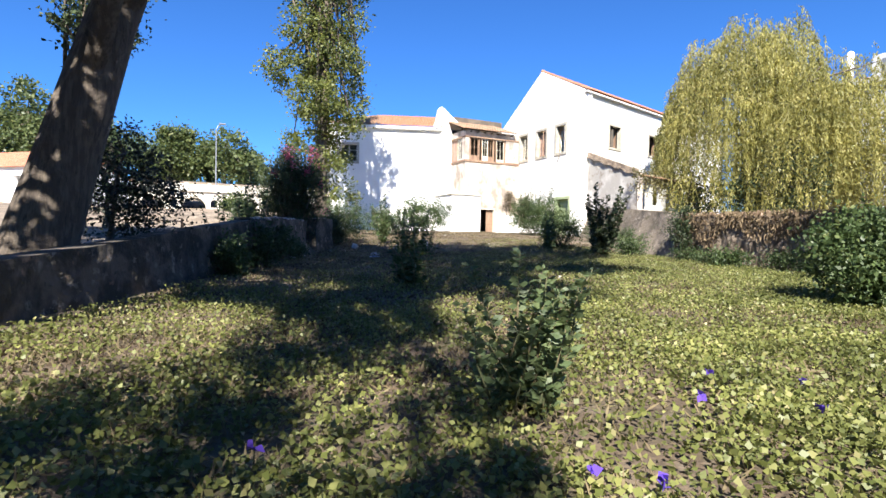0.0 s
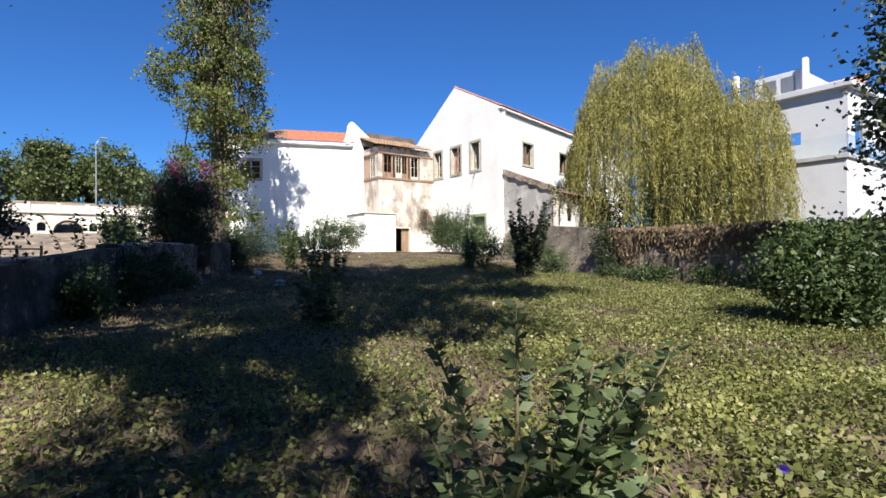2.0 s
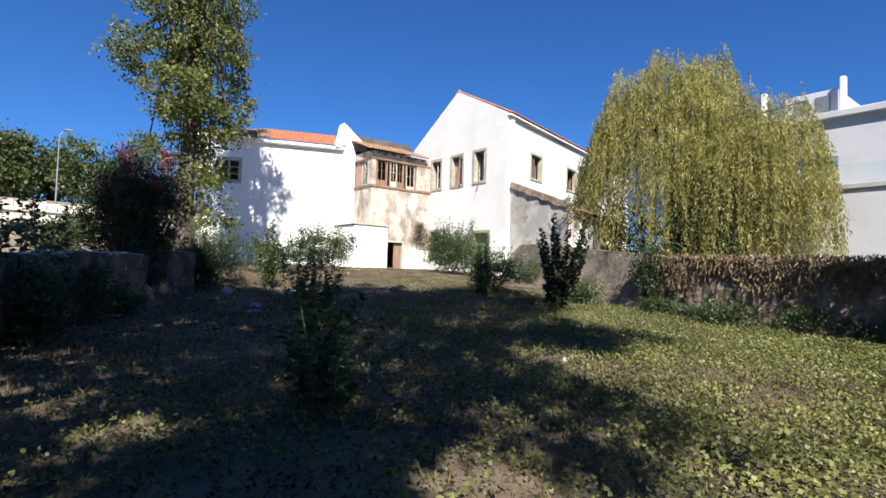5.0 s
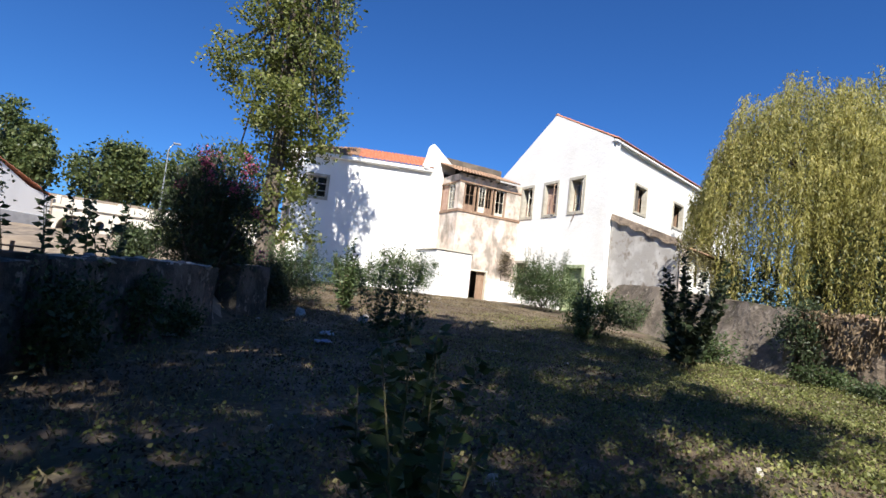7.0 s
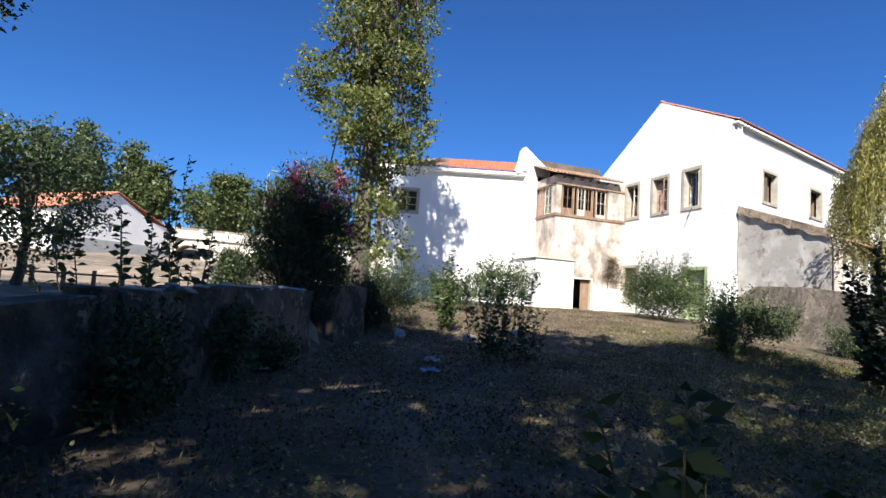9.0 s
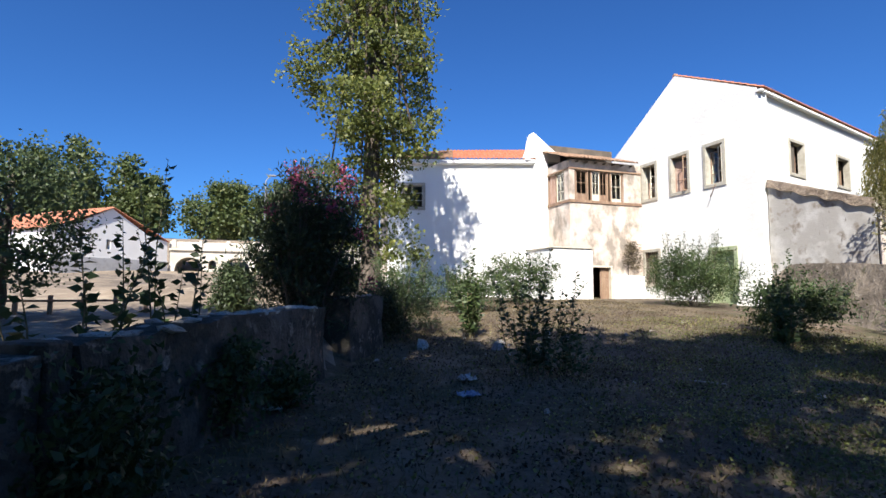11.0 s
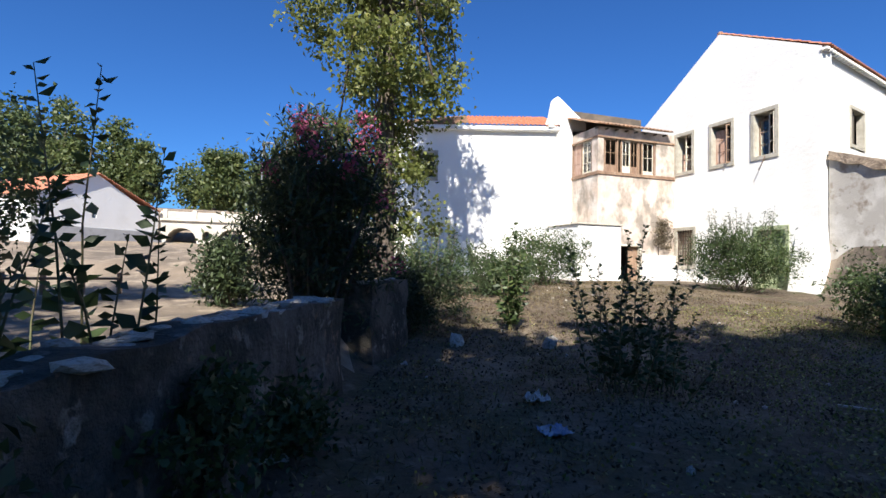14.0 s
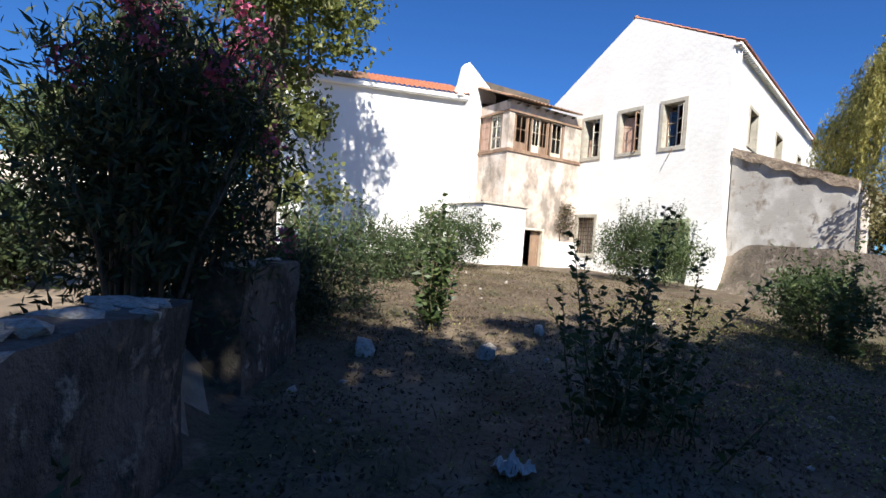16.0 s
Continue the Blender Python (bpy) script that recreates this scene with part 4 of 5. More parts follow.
# weeping willow on the terrace
rng = np.random.default_rng(31)
wil = tagged(new("weeping_willow"), "weeping willow with yellowing trailing branches", "tree")
WC = np.array((31.5, 19.9))
tw = bent((30.6, 19.2, 1.7), (31.5, 19.9, 9.9), 8, 0.25, 4)
tubes("trunk", [(tw, [0.42 - 0.035 * k for k in range(9)])], BARK, wil, 10)
anch, pts = [], []
for k in range(2700):
    if rng.random() < 0.70:
        c, R, zt, zs, zlow = (31.7, 20.85), 4.7, 13.9, 8.2, 2.7
    else:
        c, R, zt, zs, zlow = (31.0, 16.5), 3.2, 10.6, 6.9, 2.4
    a = rng.uniform(0, 2 * math.pi)
    r = R * rng.random() ** 0.42 * (1 + 0.28 * noise.noise((math.cos(a) * 1.7, math.sin(a) * 1.7, c[1])))
    z0 = zt - (zt - zs) * (min(r, R) / R) ** 2.4 + rng.normal(0, 0.35) + 2.1 * noise.noise((math.cos(a) * r * 0.55, math.sin(a) * r * 0.55, 3.0))
    x0, y0 = c[0] + math.cos(a) * r, c[1] + math.sin(a) * r
    anch.append((x0, y0, z0))
    length = min(z0 - zlow, rng.uniform(1.7, 4.0) + (3.8 * rng.random() if r > R * 0.7 else 0))
    n = int(length / 0.06)
    t = np.linspace(0, 1, n)
    drift = np.array((math.cos(a), math.sin(a))) * 0.5
    sway = rng.normal(0, 0.22, 2)
    s = np.column_stack([x0 + drift[0] * np.sqrt(t) + sway[0] * t * t, y0 + drift[1] * np.sqrt(t) + sway[1] * t * t, z0 + 0.25 * np.sin(np.minimum(t * 8, math.pi)) - length * t])
    pts.append(s + rng.normal(0, 0.045, s.shape))
singles("limb", limbs_to(rng, tw, np.array(anch), 30, 0.12, 3), BARK, wil, 6)
leaves("crown", np.concatenate(pts), 0.195, WILLOW, wil, 0.24, (0, 0, -1.0), 0.42, rng)
# dark growth under the willow
broad_tree("elder_bush", (28.6, 17.0, 1.9), (28.6, 17.0, 4.6), 0.1, [((28.6, 16.8, 3.9), (1.2, 2.2, 1.9)), ((28.2, 19.0, 3.2), (0.9, 1.6, 1.4)), ((29.6, 22.4, 3.9), (1.2, 1.8, 2.0))], "dark elder bush under the willow", "shrub", 0.15, OLEANDER, 170, 50, 0.45, 41)


# ---- shrubs and weeds ----
def shrub(name, x, y, rx, ry, h, label, mat, seed, leaf=0.1, n=90, per=46, width=0.4, clump_r=0.28, lift=0.0, group="", spikes=0):
    rng = np.random.default_rng(seed)
    z = land(x, y)
    t = tagged(new(name), label, "shrub", group)
    p, cs = clumps(rng, (x, y, z + lift + (h - lift) * 0.48), (rx, ry, (h - lift) * 0.52), n, per, clump_r, 0.15)
    p[:, 2] = np.maximum(p[:, 2], z + 0.02)
    runs = []
    for k in range(12):
        c = Vector(cs[rng.integers(len(cs))])
        b = Vector((x + rng.normal(0, 0.1), y + rng.normal(0, 0.1), z - 0.05))
        runs.append(([b, b.lerp(c, 0.5) + Vector((0, 0, 0.15)), c], [0.022, 0.014, 0.005]))
    extra = []
    for k in range(spikes):
        a = rng.uniform(0, 6.28)
        b = Vector((x + math.cos(a) * rx * 0.5, y + math.sin(a) * ry * 0.5, z + h * 0.6))
        e = b + Vector((math.cos(a) * 0.2, math.sin(a) * 0.2, h * rng.uniform(0.35, 0.6)))
        runs.append(([b, e], [0.01, 0.003]))
        extra += [np.array(b.lerp(e, q)) + rng.normal(0, 0.03, 3) for q in np.linspace(0.1, 1, 34)]
    singles("stem", runs, BARK, t, 5)
    if extra:
        p = np.concatenate([p, np.array(extra)])
    leaves("foliage", p, leaf, mat, t, width, (0, 0, 0.3), 0.9, rng)
    return t


def weed(x, y, h, n_stems, seed, label, mat=WEED, leaf=0.1, spread=0.35, base_r=0.1, per_m=34, width=0.55, name="tall_weed", pitch=1.0):
    """A tall leafy weed: stems from one root, leaves all along them, larger below."""
    rng = np.random.default_rng(seed)
    z = land(x, y)
    t = tagged(new(name), label, "plant")
    runs, pts, lies, sizes = [], [], [], []
    for k in range(n_stems):
        a = rng.uniform(0, 6.28)
        hh = h * (1.0 if k == 0 else rng.uniform(0.45, 0.95))
        out = spread * rng.uniform(0.3, 1.0) * (0.25 if k == 0 else 1)
        b = Vector((x + rng.normal(0, base_r), y + rng.normal(0, base_r), z - 0.04))
        e = b + Vector((math.cos(a) * out, math.sin(a) * out, hh))
        m = b.lerp(e, 0.5) + Vector((rng.normal(0, 0.05), rng.normal(0, 0.05), 0.08 * hh))
        runs.append(([b, m, e], [0.011, 0.008, 0.003]))
        cnt = int(per_m * hh)
        for q in np.linspace(0.12, 1.0, cnt):
            p = b.lerp(m, q * 2) if q < 0.5 else m.lerp(e, q * 2 - 1)
            an = rng.uniform(0, 6.28)
            pts.append(np.array(p))
            lies.append((math.cos(an), math.sin(an), 0.25 * pitch))
            sizes.append(leaf * (1.25 - 0.6 * q))
    singles("stem", runs, STEMS, t, 5)
    leaves("foliage", pts, np.array(sizes), mat, t, width, np.array(lies), 0.25, rng)
    return t


weed(3.50, 3.25, 1.1, 20, 51, "tall bushy green weed in the sunlit grass", WEED, 0.095, 0.42, 0.15, 75)
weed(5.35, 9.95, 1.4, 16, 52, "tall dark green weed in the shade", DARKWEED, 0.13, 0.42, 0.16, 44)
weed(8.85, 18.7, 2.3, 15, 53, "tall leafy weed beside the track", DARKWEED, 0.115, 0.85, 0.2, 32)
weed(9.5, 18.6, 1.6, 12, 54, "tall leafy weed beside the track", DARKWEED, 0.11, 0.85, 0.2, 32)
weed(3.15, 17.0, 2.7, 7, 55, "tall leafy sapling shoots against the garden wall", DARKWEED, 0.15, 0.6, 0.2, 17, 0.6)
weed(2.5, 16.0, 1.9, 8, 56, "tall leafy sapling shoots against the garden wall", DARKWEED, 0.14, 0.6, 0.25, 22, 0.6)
weed(9.45, 23.0, 2.4, 12, 57, "young leafy sapling in the sun", BUSH, 0.17, 0.55, 0.06, 36, 0.45, "sapling")
weed(15.35, 15.2, 2.9, 16, 58, "dark narrow sapling standing in the grass", OLEANDER, 0.17, 0.85, 0.15, 60, 0.6, "sapling")
weed(16.2, 19.5, 2.45, 14, 59, "leafy green sapling in the grass", BUSH, 0.14, 0.45, 0.12, 40, 0.5, "sapling")
shrub("elder_bush", 17.6, 20.4, 1.2, 1.2, 1.8, "dense green bush below the bank", BUSH, 61, 0.11, 110)
shrub("bamboo_bush", 21.3, 27.6, 1.5, 2.2, 2.6, "dense feathery green bush by the gable wall", BUSH, 62, 0.13, 330, 46, 0.25, 0.3, 0, "", 26)
shrub("bramble", 15.2, 31.4, 2.0, 1.5, 2.3, "rounded green bramble bush before the white house", BUSH, 63, 0.1, 260)
shrub("bramble", 11.6, 28.4, 1.5, 1.2, 1.5, "low green bramble before the white house", GREYBUSH, 631, 0.11, 150, 46, 0.3, 0.3, 0, "", 16)
shrub("fennel_bush", 7.9, 24.3, 1.15, 1.3, 1.9, "feathery pale green bush beside the gate", GREYBUSH, 64, 0.13, 130, 46, 0.2, 0.3, 0, "", 24)
shrub("oleander_shoots", 7.2, 23.4, 0.7, 0.7, 1.5, "dark oleander suckers by the pier", OLEANDER, 65, 0.13, 80, 46, 0.22)
shrub("bramble", 11.7, 4.9, 1.05, 1.0, 1.75, "dense broad-leaved green bush in the sunny grass", BUSH, 66, 0.092, 210, 56, 0.6)
shrub("ivy_bush", 18.6, 14.3, 0.5, 0.6, 2.3, "dark ivy hanging over the retaining wall", OLEANDER, 67, 0.1, 70)
shrub("cypress_bush", 3.6, 24.6, 0.5, 0.6, 1.5, "dark green bush beyond the garden wall", OLEANDER, 601, 0.12, 110)
shrub("bank_weeds", 20.6, 19.2, 0.7, 0.9, 0.9, "dry tangled weeds on the bank", GREYBUSH, 602, 0.12, 50, 40, 0.2, 0.25, 0, "bank weeds", 10)
shrub("bank_weeds", 22.0, 22.4, 0.8, 1.0, 1.2, "dry tangled weeds on the bank", GREYBUSH, 603, 0.12, 60, 40, 0.2, 0.25, 0, "bank weeds", 10)
shrub("bank_weeds", 18.2, 16.6, 0.6, 0.9, 0.8, "dry tangled weeds on the bank", BUSH, 604, 0.1, 50, 40, 0.4, 0.25, 0, "bank weeds", 6)
shrub("bank_weeds", 16.9, 11.2, 0.4, 0.8, 0.6, "dry tangled weeds on the bank", BUSH, 605, 0.1, 40, 40, 0.4, 0.22, 0, "bank weeds", 4)
for k, (x, y, h) in enumerate(((2.3, 12.9, 0.9), (3.2, 14.7, 1.3), (3.9, 16.7, 1.1), (4.5, 17.9, 0.6))):
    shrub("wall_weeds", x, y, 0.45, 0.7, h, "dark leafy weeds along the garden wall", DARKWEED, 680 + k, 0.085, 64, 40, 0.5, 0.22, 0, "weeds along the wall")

# ---- ground cover ----
rng = np.random.default_rng(71)
N = 720000
gxr = -1.5 + 20.1 * rng.random(N)
gyr = 0.6 + 24 * rng.random(N) ** 2.1
keep = []
for x, y in zip(gxr, gyr):
    if x < wall_x(y) + 0.3 or x > bank_x(y) - 0.7:
        keep.append(False)
        continue
    d = 0.62 + 0.75 * noise.noise((x * 0.55, y * 0.55, 1.7)) + 0.55 * noise.noise((x * 2.1, y * 2.1, 4.4))
    fade = 1.15 - 0.075 * y + 0.07 * max(0, x - 4)
    keep.append(rng.random() < d * max(0.06, fade))
keep = np.array(keep)
gp = np.column_stack([gxr[keep], gyr[keep], [land(x, y) for x, y in zip(gxr[keep], gyr[keep])]])
gp[:, 2] += 0.012 + rng.random(len(gp)) ** 1.5 * 0.12
tagged(leaves("ground_cover", gp, 0.043, COVER, None, 0.85, (0, 0, 0.2), 0.8, rng, "", 0.5), "low leafy green ground cover", "weeds", kind="stuff")
N = 230000
gxr = rng.uniform(-1.5, 20.0, N)
gyr = 0.6 + 32.0 * rng.random(N) ** 1.4
keep = np.array([x > wall_x(min(y, 22)) + 0.3 and x < bank_x(y) - 0.6 and rng.random() < 0.48 + 0.8 * noise.noise((x * 0.7, y * 0.7, 8.8)) for x, y in zip(gxr, gyr)])
gp = np.column_stack([gxr[keep], gyr[keep], [land(x, y) for x, y in zip(gxr[keep], gyr[keep])]])
tagged(leaves("dry_grass", gp, 0.11, DRY, None, 0.12, (0, 0, 0.7), 0.8, rng), "dry straw-coloured grass blades", "grass", kind="stuff")

N = 190000
gxr = rng.uniform(-0.5, 20.0, N)
gyr = 4 + 29 * rng.random(N) ** 1.3
keep = np.array([x > wall_x(min(y, 22)) + 0.3 and x < bank_x(y) - 0.6 and rng.random() < 0.5 + 0.9 * noise.noise((x * 0.9, y * 0.9, 2.2)) for x, y in zip(gxr, gyr)])
gp = np.column_stack([gxr[keep], gyr[keep], [land(x, y) + 0.006 for x, y in zip(gxr[keep], gyr[keep])]])
tagged(leaves("leaf_litter", gp, 0.05, leafy("dead_leaf", (0.07, 0.045, 0.028), (0.21, 0.155, 0.095), None, 0.1, 0.9), None, 0.6, (0, 0, 0.1), 0.8, rng), "brown fallen leaves and twigs", "litter", kind="stuff")

# ---- far bank: white house, bridge, woods ----
far_house = tagged(new("far_white_house"), "white house with orange tile roof across the sand", "house")
FA, FB = Vector((-9.9, 53.6, 0)), Vector((-3.7, 60.6, 0))
FU = (FB - FA).normalized()
FD = Vector((-FU.y, FU.x, 0))
FM = Matrix(((FU.x, FD.x, 0, FA.x), (FU.y, FD.y, 0, FA.y), (0, 0, 1, 0), (0, 0, 0, 1)))
FL = (FB - FA).length
holed_wall("wall", 0, FL, 2.4, 5.9, [(FL * 0.42, FL * 0.42 + 0.35, 5.0, 5.75)], 0.4, FM, WHITEWASH, far_house, top=[(FL, 6.0), (FL * 0.8, 6.4), (FL * 0.46, 8.2), (FL * 0.2, 6.9), (0, 6.3)])
box_part("plinth", (-0.05, -0.08, 2.4), (FL + 0.05, -0.004, 4.3), SLAB, far_house, FM, 0.02)
FSM = FM @ Matrix(((0, 1, 0, 0), (-1, 0, 0, 0), (0, 0, 1, 0), (0, 0, 0, 1)))
holed_wall("wall", -12, 0, 2.4, 6.3, [(-2.6, -1.6, 4.3, 5.6), (-7.5, -6.5, 4.3, 5.6)], 0.4, FSM, WHITEWASH, far_house)
box_part("inner_wall", (0.5, 0.6, 2.4), (FL - 0.2, 11.5, 5.9), WHITEWASH, far_house, FM)
r0, r1 = FM @ Vector((-0.3, -0.2, 6.2)), FM @ Vector((FL * 0.46, -0.2, 8.25))
tile_roof("roof", r0, FD, r1 - r0, 40, 10, 0.3, (r1 - r0).length / 10, ROOFTILE, far_house, "orange tile roof")
r0 = FM @ Vector((FL + 0.1, -0.2, 5.95))
tile_roof("roof", r0, FD, r1 - r0, 40, 10, 0.3, (r1 - r0).length / 10, ROOFTILE, far_house)

bridge = tagged(new("stone_bridge"), "pale stone arched bridge with a parapet", "bridge")


def arch_wall(name, x0, x1, y0, y1, z0, z1, arches, material, parent):
    """A long wall with round-headed openings: (centre x, half width, spring z)."""
    bm = bmesh.new()
    xs = {x0, x1}
    for c, hw, sp in arches:
        xs |= {c + hw * math.cos(math.pi * k / 12) for k in range(13)}
    xs = sorted(xs)

    def head(x):
        for c, hw, sp in arches:
            if abs(x - c) <= hw + 1e-6:
                return sp + math.sqrt(max(0, hw * hw - (x - c) ** 2))
        return None
    for a, b in zip(xs, xs[1:]):
        m = (a + b) / 2
        inside = head(m) is not None
        za, zb = (head(a) if inside else z0), (head(b) if inside else z0)
        q = [[bm.verts.new(p) for p in ((a, y, za), (b, y, zb), (b, y, z1), (a, y, z1))] for y in (y0, y1)]
        bm.faces.new(q[0])
        bm.faces.new(q[1])
        bm.faces.new([q[0][0], q[0][1], q[1][1], q[1][0]])
        bm.faces.new([q[0][3], q[0][2], q[1][2], q[1][3]])
    for c, hw, sp in arches:
        for x in (c - hw, c + hw):
            bm.faces.new([bm.verts.new(p) for p in ((x, y0, z0), (x, y1, z0), (x, y1, sp), (x, y0, sp))])
    return part(name, bm, material, parent)


BRST = surface("bridge_stone", (0.62, 0.58, 0.50), [((0.48, 0.44, 0.37), 0.8, 0.42, 0.65)], 0.9, ((10, 0.3),))
arches = []
for k in range(6):
    arches += [(-2.0 + k * 3.9, 1.15, 3.6), (-0.1 + k * 3.9, 0.32, 4.2)]
arch_wall("body", -3.6, 22, 60.9, 64.5, 2.2, 5.3, arches, BRST, bridge)
box_part("cornice", (-3.6, 60.7, 5.304), (22, 64.7, 5.5), BRST, bridge, None, 0.03)
box_part("parapet", (-3.6, 60.85, 5.504), (22, 61.1, 6.1), BRST, bridge, None, 0.03)
for k in range(12):
    box_part("pillar", (-3.4 + k * 2.2, 60.78, 5.504), (-3.05 + k * 2.2, 61.17, 6.25), BRST, bridge, None, 0.03)
for k in range(6):
    box_part("cutwater", (-0.75 + k * 3.9, 60.4, 2.2), (0.55 + k * 3.9, 60.88, 3.7), BRST, bridge, None, 0.05)

rngf = np.random.default_rng(91)
for k in range(34):
    x = -44 + k * 2.4 + rngf.normal(0, 0.8)
    y = 78 + rngf.uniform(-4, 16)
    h = float(np.interp(x, [-45, -20, -5, 30], [12.5, 11.5, 7.5, 6.0])) * rngf.uniform(0.85, 1.12)
    tall = rngf.random() < 0.3
    r = 1.5 if tall else rngf.uniform(2.6, 3.8)
    z = land(x, y)
    broad_tree("far_tree", (x, y, z - 0.2), (x, y, z + h * 0.8), 0.25, [((x, y, z + h * 0.60), (r, r, h * 0.42)), ((x + r * 0.4, y - 1, z + h * 0.3), (r * 0.95, r * 0.8, h * 0.3))], "leafy green tree on the far river bank", leaf=0.42, mat=FARTREE, n_clumps=120, per=30, clump_r=0.85, seed=100 + k, n_limbs=6, group="trees of the far bank")
rngf = np.random.default_rng(92)
for k in range(7):
    x, y = -8 + k * 3.3 + rngf.normal(0, 0.6), 52 + rngf.uniform(-4, 6)
    if x > 4:
        shrub("far_bush", x, y, 1.3, 1.3, rngf.uniform(1.6, 3.0), "green bush on the river bank", FARTREE, 300 + k, 0.25, 60, 26, 0.6, 0.5, group="bushes of the far bank")
lamp = tagged(new("street_lamp"), "slim grey street lamp on the far bank", "street lamp")
tubes("pole", [([(4.2, 66, 3.0), (4.2, 66, 13.0), (4.6, 65.9, 13.6)], [0.09, 0.06, 0.05])], ALU, lamp)
box_part("head", (4.5, 65.7, 13.55), (5.2, 66.1, 13.7), ALU, lamp, None, 0.03)

fence = tagged(new("low_fence"), "row of short dark wooden posts with a rail on the sand", "fence")
for k in range(9):
    x, y = -4.6 + k * 0.72, 26.0 + k * 0.12
    box_part("post", (x - 0.05, y - 0.05, land(x, y) - 0.1), (x + 0.05, y + 0.05, land(x, y) + 0.5), OLDWOOD, fence, None, 0.01)
tubes("rail", [([(-4.6, 25.93, land(-4.6, 26) + 0.36), (1.16, 26.89, land(1.16, 27) + 0.36)], [0.03, 0.03])], OLDWOOD, fence)

# ---- modern white building behind the willow ----
modern = tagged(new("white_villa"), "modern white rendered villa with a glass balcony", "villa")
MX, MY = 34.0, 11.2
box_part("ground_storey", (MX, MY, 1.6), (MX + 12, MY + 11, 6.0), MODERN, modern, None, 0.02)
box_part("balcony_slab", (MX - 0.12, MY - 0.12, 6.004), (MX + 12, MY + 11, 6.25), SLAB, modern, None, 0.02)
holed = holed_wall("upper_storey", -(MY + 11), -(MY + 0.4), 6.25, 10.0, [(-(MY + 4.4), -(MY + 2.6), 7.3, 8.0)], 0.3, Matrix(((0, 1, 0, MX + 1.6), (-1, 0, 0, 0), (0, 0, 1, 0), (0, 0, 0, 1))), MODERN, modern)
holed_wall("upper_storey", MX + 1.9, MX + 12, 6.25, 10.0, [(MX + 2.6, MX + 4.4, 6.3, 8.7)], 0.3, Matrix.Translation((0, MY + 0.4, 0)), MODERN, modern)
box_part("flat_roof", (MX + 1.3, MY + 0.1, 10.004), (MX + 12, MY + 11, 10.35), MODERN, modern, None, 0.03)
box_part("glass_door", (MX + 2.6, MY + 0.55, 6.3), (MX + 4.4, MY + 0.58, 8.7), GLASS, modern)
box_part("glass_balustrade", (MX + 0.02, MY + 0.0, 6.25), (MX + 0.035, MY + 10, 7.25), GLASS, modern)
box_part("glass_balustrade", (MX + 0.04, MY + 0.0, 6.25), (MX + 8, MY + 0.015, 7.25), GLASS, modern)
box_part("attic", (MX + 2.6, MY + 2.9, 10.354), (MX + 9, MY + 5.4, 11.9), MODERN, modern, None, 0.02)
bm = bmesh.new()
for a, b in ((3.2, 3.9), (4.2, 4.9)):
    box(bm, (MX + 2.56, MY + a, 10.7), (MX + 2.597, MY + b, 11.6))
part("attic_window", bm, ALU, modern)
for yy in (MY + 2.6, MY + 6.4):
    box_part("chimney_fin", (MX + 2.25, yy - 0.15, 10.354), (MX + 2.55, yy + 0.15, 12.4), WHITEWASH, modern, None, 0.05)
tile_roof("roof", (MX + 3.5, MY + 12, 10.4), (0, -1, 0), (1, 0, 0.45), 52, 8, 0.225, 0.4, ROOFTILE, modern, "orange tile roof")

# ---- litter and small things ----
rng = np.random.default_rng(81)


def crumpled(name, x, y, w, l, h, material, label, seed):
    """A crumpled sheet lying on the ground."""
    n = 9
    z = land(x, y)
    v = [(x + (i / n - 0.5) * w + 0.05 * noise.noise((i, j, seed)), y + (j / n - 0.5) * l + 0.05 * noise.noise((i, j, seed + 9)), z + 0.03 + h * abs(noise.noise((i * 0.6, j * 0.6, seed * 3.3)))) for j in range(n + 1) for i in range(n + 1)]
    f = [(j * (n + 1) + i, j * (n + 1) + i + 1, (j + 1) * (n + 1) + i + 1, (j + 1) * (n + 1) + i) for j in range(n) for i in range(n)]
    ob = mesh_object(name, v, f, material)
    s = ob.modifiers.new("thick", "SOLIDIFY")
    s.thickness = 0.006
    return tagged(ob, label, "litter")


crumpled("plastic_bag", 4.1, 18.1, 0.5, 0.4, 0.25, CLOTH, "crumpled dirty white plastic bag by the wall", 1)
crumpled("plastic_bag", 4.55, 18.3, 0.35, 0.5, 0.3, CLOTH, "crumpled dirty white plastic bag by the wall", 2)
crumpled("paper_scrap", 4.45, 17.6, 0.25, 0.2, 0.1, CLOTH, "torn white paper scrap on the earth", 3)
crumpled("plastic_bag", 7.2, 17.5, 0.3, 0.25, 0.1, surface("blue_white_plastic", (0.22, 0.27, 0.42), [((0.45, 0.46, 0.48), 9, 0.45, 0.6)], 0.5), "crumpled blue and white wrapper", 4)
crumpled("plastic_bag", 7.6, 18.6, 0.28, 0.25, 0.15, CLOTH, "crumpled dirty white plastic bag in the weeds", 5)
plank = box_part("white_lath", (-0.28, -0.035, 0), (0.28, 0.035, 0.025), CAPSTONE, None, pose(11.4, 17.2, land(11.4, 17.2) + 0.02, 0, 4, -35), 0.004)
tagged(plank, "short pale wooden lath lying on the earth", "lath")
st = tubes("dead_branch", [([(6.15, 3.3, land(6.15, 3.3) + 0.03), (6.3, 3.12, land(6.3, 3.1) + 0.04), (6.5, 2.95, land(6.5, 2.95) + 0.03)], [0.018, 0.022, 0.012])], DRY, None, 6)
tagged(st, "pale dry branch lying in the grass", "branch")
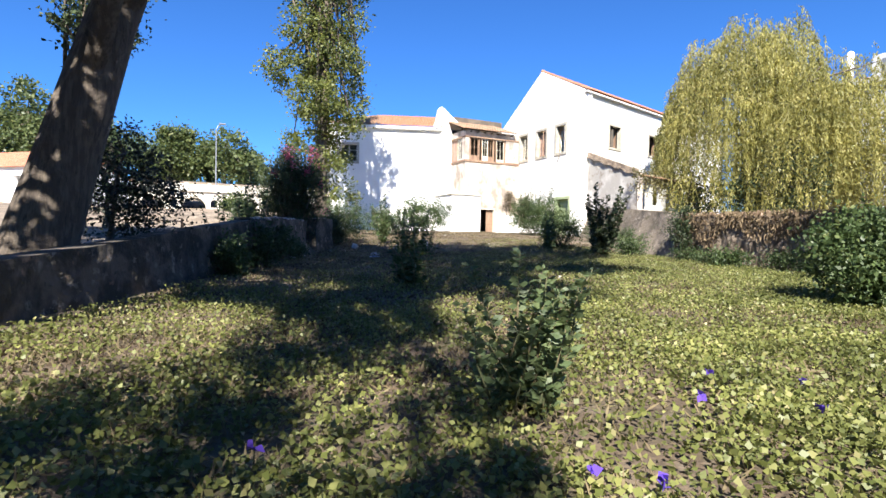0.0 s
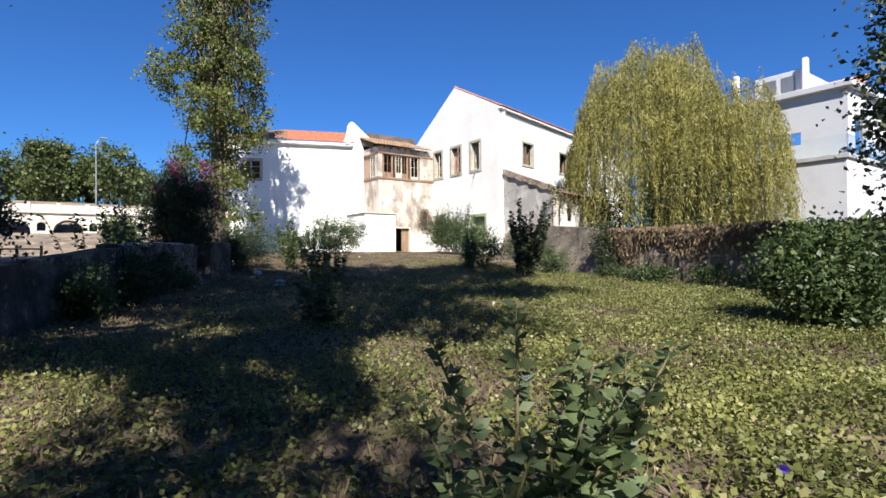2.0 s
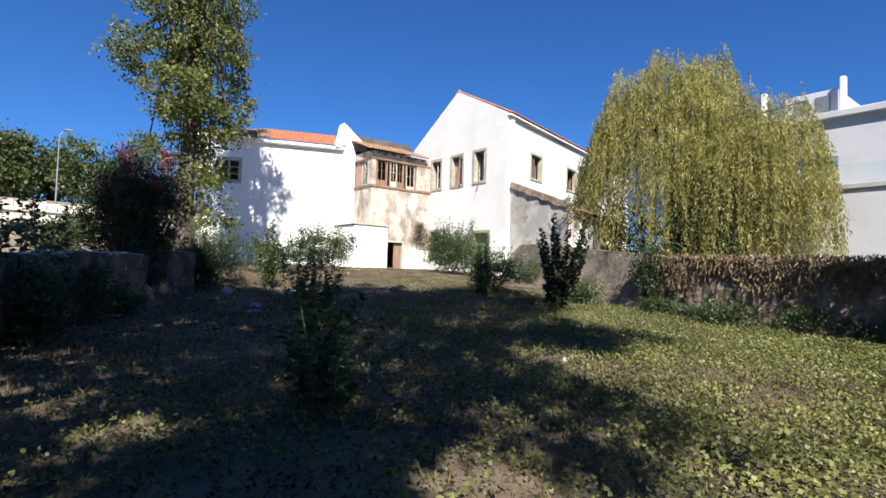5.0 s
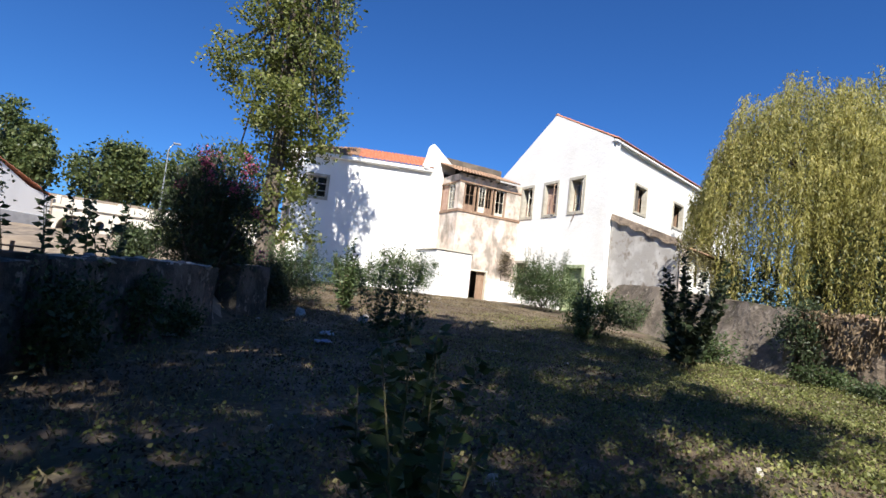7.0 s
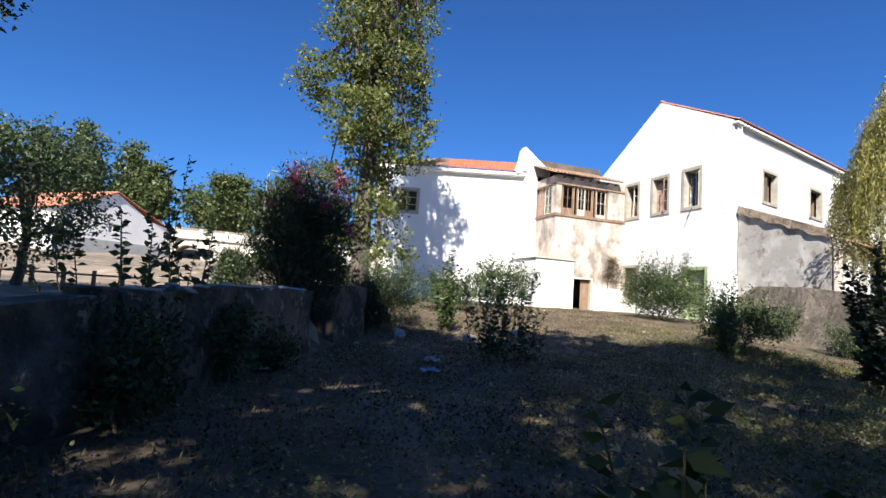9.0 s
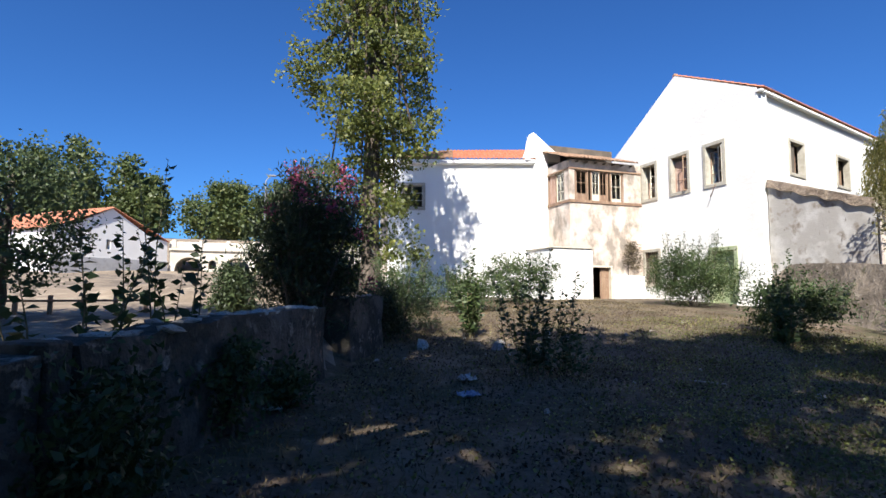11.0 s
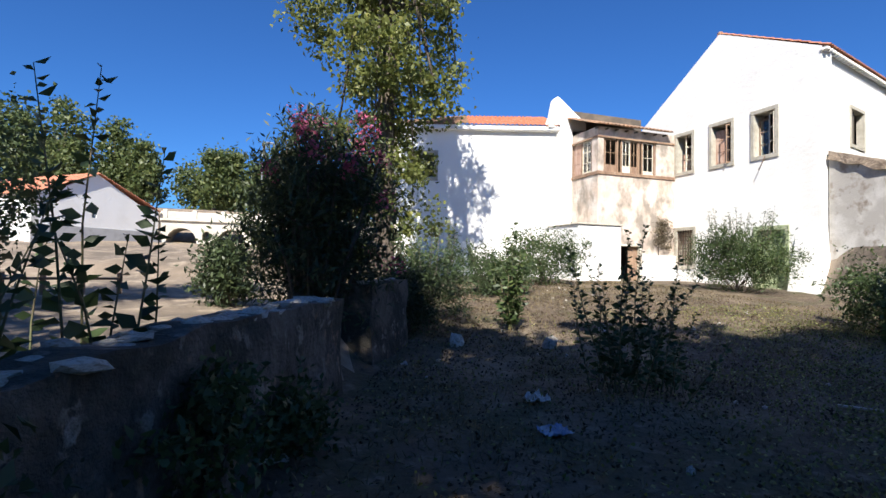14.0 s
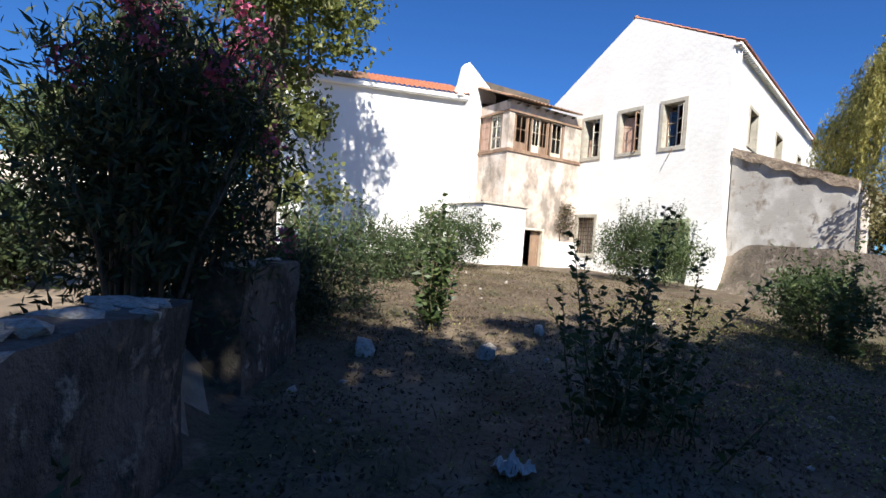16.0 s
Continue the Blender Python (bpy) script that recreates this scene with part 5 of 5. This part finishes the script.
for k, (x, y) in enumerate(((2.55, 2.0), (3.1, 2.15), (3.3, 1.9), (4.6, 2.75), (5.1, 3.05), (4.4, 4.15), (2.2, 2.15), (5.6, 2.65), (5.0, 2.2), (1.75, 3.0))):
    fl = tagged(new("violet_flower"), "small violet trumpet flower in the ground cover", "flower", "violet flowers")
    z = land(x, y)
    tubes("stem", [([(x, y, z), (x, y, z + 0.12)], [0.003, 0.003])], STEMS, fl, 4)
    leaves("petals", np.array((x, y, z + 0.12)) + rng.normal(0, 0.004, (7, 3)), 0.05, VIOLET, fl, 0.9, (-0.3, -0.5, 0.5), 0.7, rng)

hang = np.random.default_rng(83)
hy = hang.uniform(2.5, 14.4, 5200)
hz = 1.95 + 0.02 * hy - hang.random(5200) ** 1.4 * 1.5 * np.array([0.55 + 0.6 * noise.noise((y * 0.8, 3.0, 1.0)) for y in hy])
hx = np.array([bank_x(y) for y in hy]) - 0.30 - 0.05 * hang.random(5200)
trail = tagged(new("wall_creeper"), "dry creeper and roots hanging down the rubble wall", "plant")
leaves("trailing_leaves", np.column_stack([hx, hy, hz]), 0.15, leafy("hanging_straw", (0.24, 0.17, 0.10), (0.42, 0.32, 0.20), None, 0.2, 0.9), trail, 0.22, (0, 0, -1.0), 0.45, hang)
for k in range(16):
    y = 3.2 + k * 0.7 + hang.normal(0, 0.15)
    x = bank_x(y) - 0.31
    tubes("root", [([(x + 0.2, y, 2.0), (x, y + 0.05, 1.7), (x - 0.02, y + hang.normal(0, 0.1), 1.0 + 0.5 * hang.random())], [0.018, 0.014, 0.005])], BARK, trail, 5)

# ---- loose stones ----
def stone_mesh(seed):
    bm = bmesh.new()
    bmesh.ops.create_icosphere(bm, subdivisions=1, radius=1)
    for v in bm.verts:
        v.co *= 1 + 0.35 * noise.noise(v.co * 1.3 + Vector((seed * 7, 0, 0)))
    me = bpy.data.meshes.new("stone")
    bm.to_mesh(me)
    bm.free()
    return me


def stones(spots, material, parent, name="stone", label="", category="", group="", flat=1.0):
    ms = [stone_mesh(k) for k in range(5)]
    for q in ms:
        q.materials.append(material)
    for k, (x, y, z, s) in enumerate(spots):
        ob = new(name, ms[k % 5])
        ob.matrix_basis = pose(x, y, z, *(rng.uniform(0, 360, 3) * (1 if flat == 1 else (0.02, 0.02, 1)))) @ Matrix.Diagonal((s, s * rng.uniform(0.6, 1), s * flat * rng.uniform(0.4, 0.7), 1))
        if parent:
            ob.parent = parent
        else:
            tagged(ob, label, category, group)


sp = [(bank_x(y) - 0.05 + rng.normal(0, 0.14), y, 1.72 + 0.32 * (y - 2) / 12.7 + rng.uniform(-0.02, 0.14), rng.uniform(0.05, 0.13)) for y in np.arange(3.0, 14.6, 0.12)]
stones(sp, REDRUBBLE, retaining, "stone")
# field stones standing proud of the wall's face
sp = [(bank_x(y) - 0.21 + 0.05 * rng.random(), y + rng.uniform(-0.2, 0.2), z + rng.uniform(-0.14, 0.14), rng.uniform(0.06, 0.17)) for z in (0.45, 0.75, 1.05, 1.35, 1.62) for y in np.arange(3.0, 14.6, 0.3)]
stones(sp, RUBBLE, retaining, "stone")
for k, y in enumerate((6.2, 8.0, 9.6, 12.4, 13.6)):
    shrub("bank_weeds", bank_x(y) - 0.75, y, 0.35, 0.7, 0.3 + 0.15 * (k % 3), "dry tangled weeds at the wall's foot", GREYBUSH if k % 2 else BUSH, 640 + k, 0.075, 44, 40, 0.4, 0.22, 0, "bank weeds", 6)
sp = [(wall_x(y) - 0.2 + rng.normal(0, 0.1), y, WTOP(y) - 0.01 + rng.uniform(-0.02, 0.02), rng.uniform(0.06, 0.17)) for y in np.arange(15.1, 19.6, 0.075)]
stones(sp, CAPSTONE, garden, "stone", flat=0.55)
sp = [(5.8 + t * 0.95 + rng.normal(0, 0.09), 21.25 + t * 1.4, 1.74 + 0.05 * t, rng.uniform(0.07, 0.16)) for t in np.linspace(0, 1, 16)]
stones(sp, CAPSTONE, pier, "cap_stone", flat=0.55)
spots = []
for k in range(60):
    x, y = rng.uniform(5, 17), rng.uniform(9, 30)
    spots.append((x, y, land(x, y) + 0.01, rng.uniform(0.03, 0.09)))
stones(spots, CAPSTONE, None, "loose_stone", "small pale stone lying on the earth", "stone", "loose stones")
stones([(7.9, 22.2, land(7.9, 22.2) + 0.08, 0.2), (9.6, 21.6, land(9.6, 21.6) + 0.08, 0.22), (11.4, 22.4, land(11.4, 22.4) + 0.05, 0.16)], CAPSTONE, None, "boulder", "pale rounded boulder on the sunny earth", "boulder")
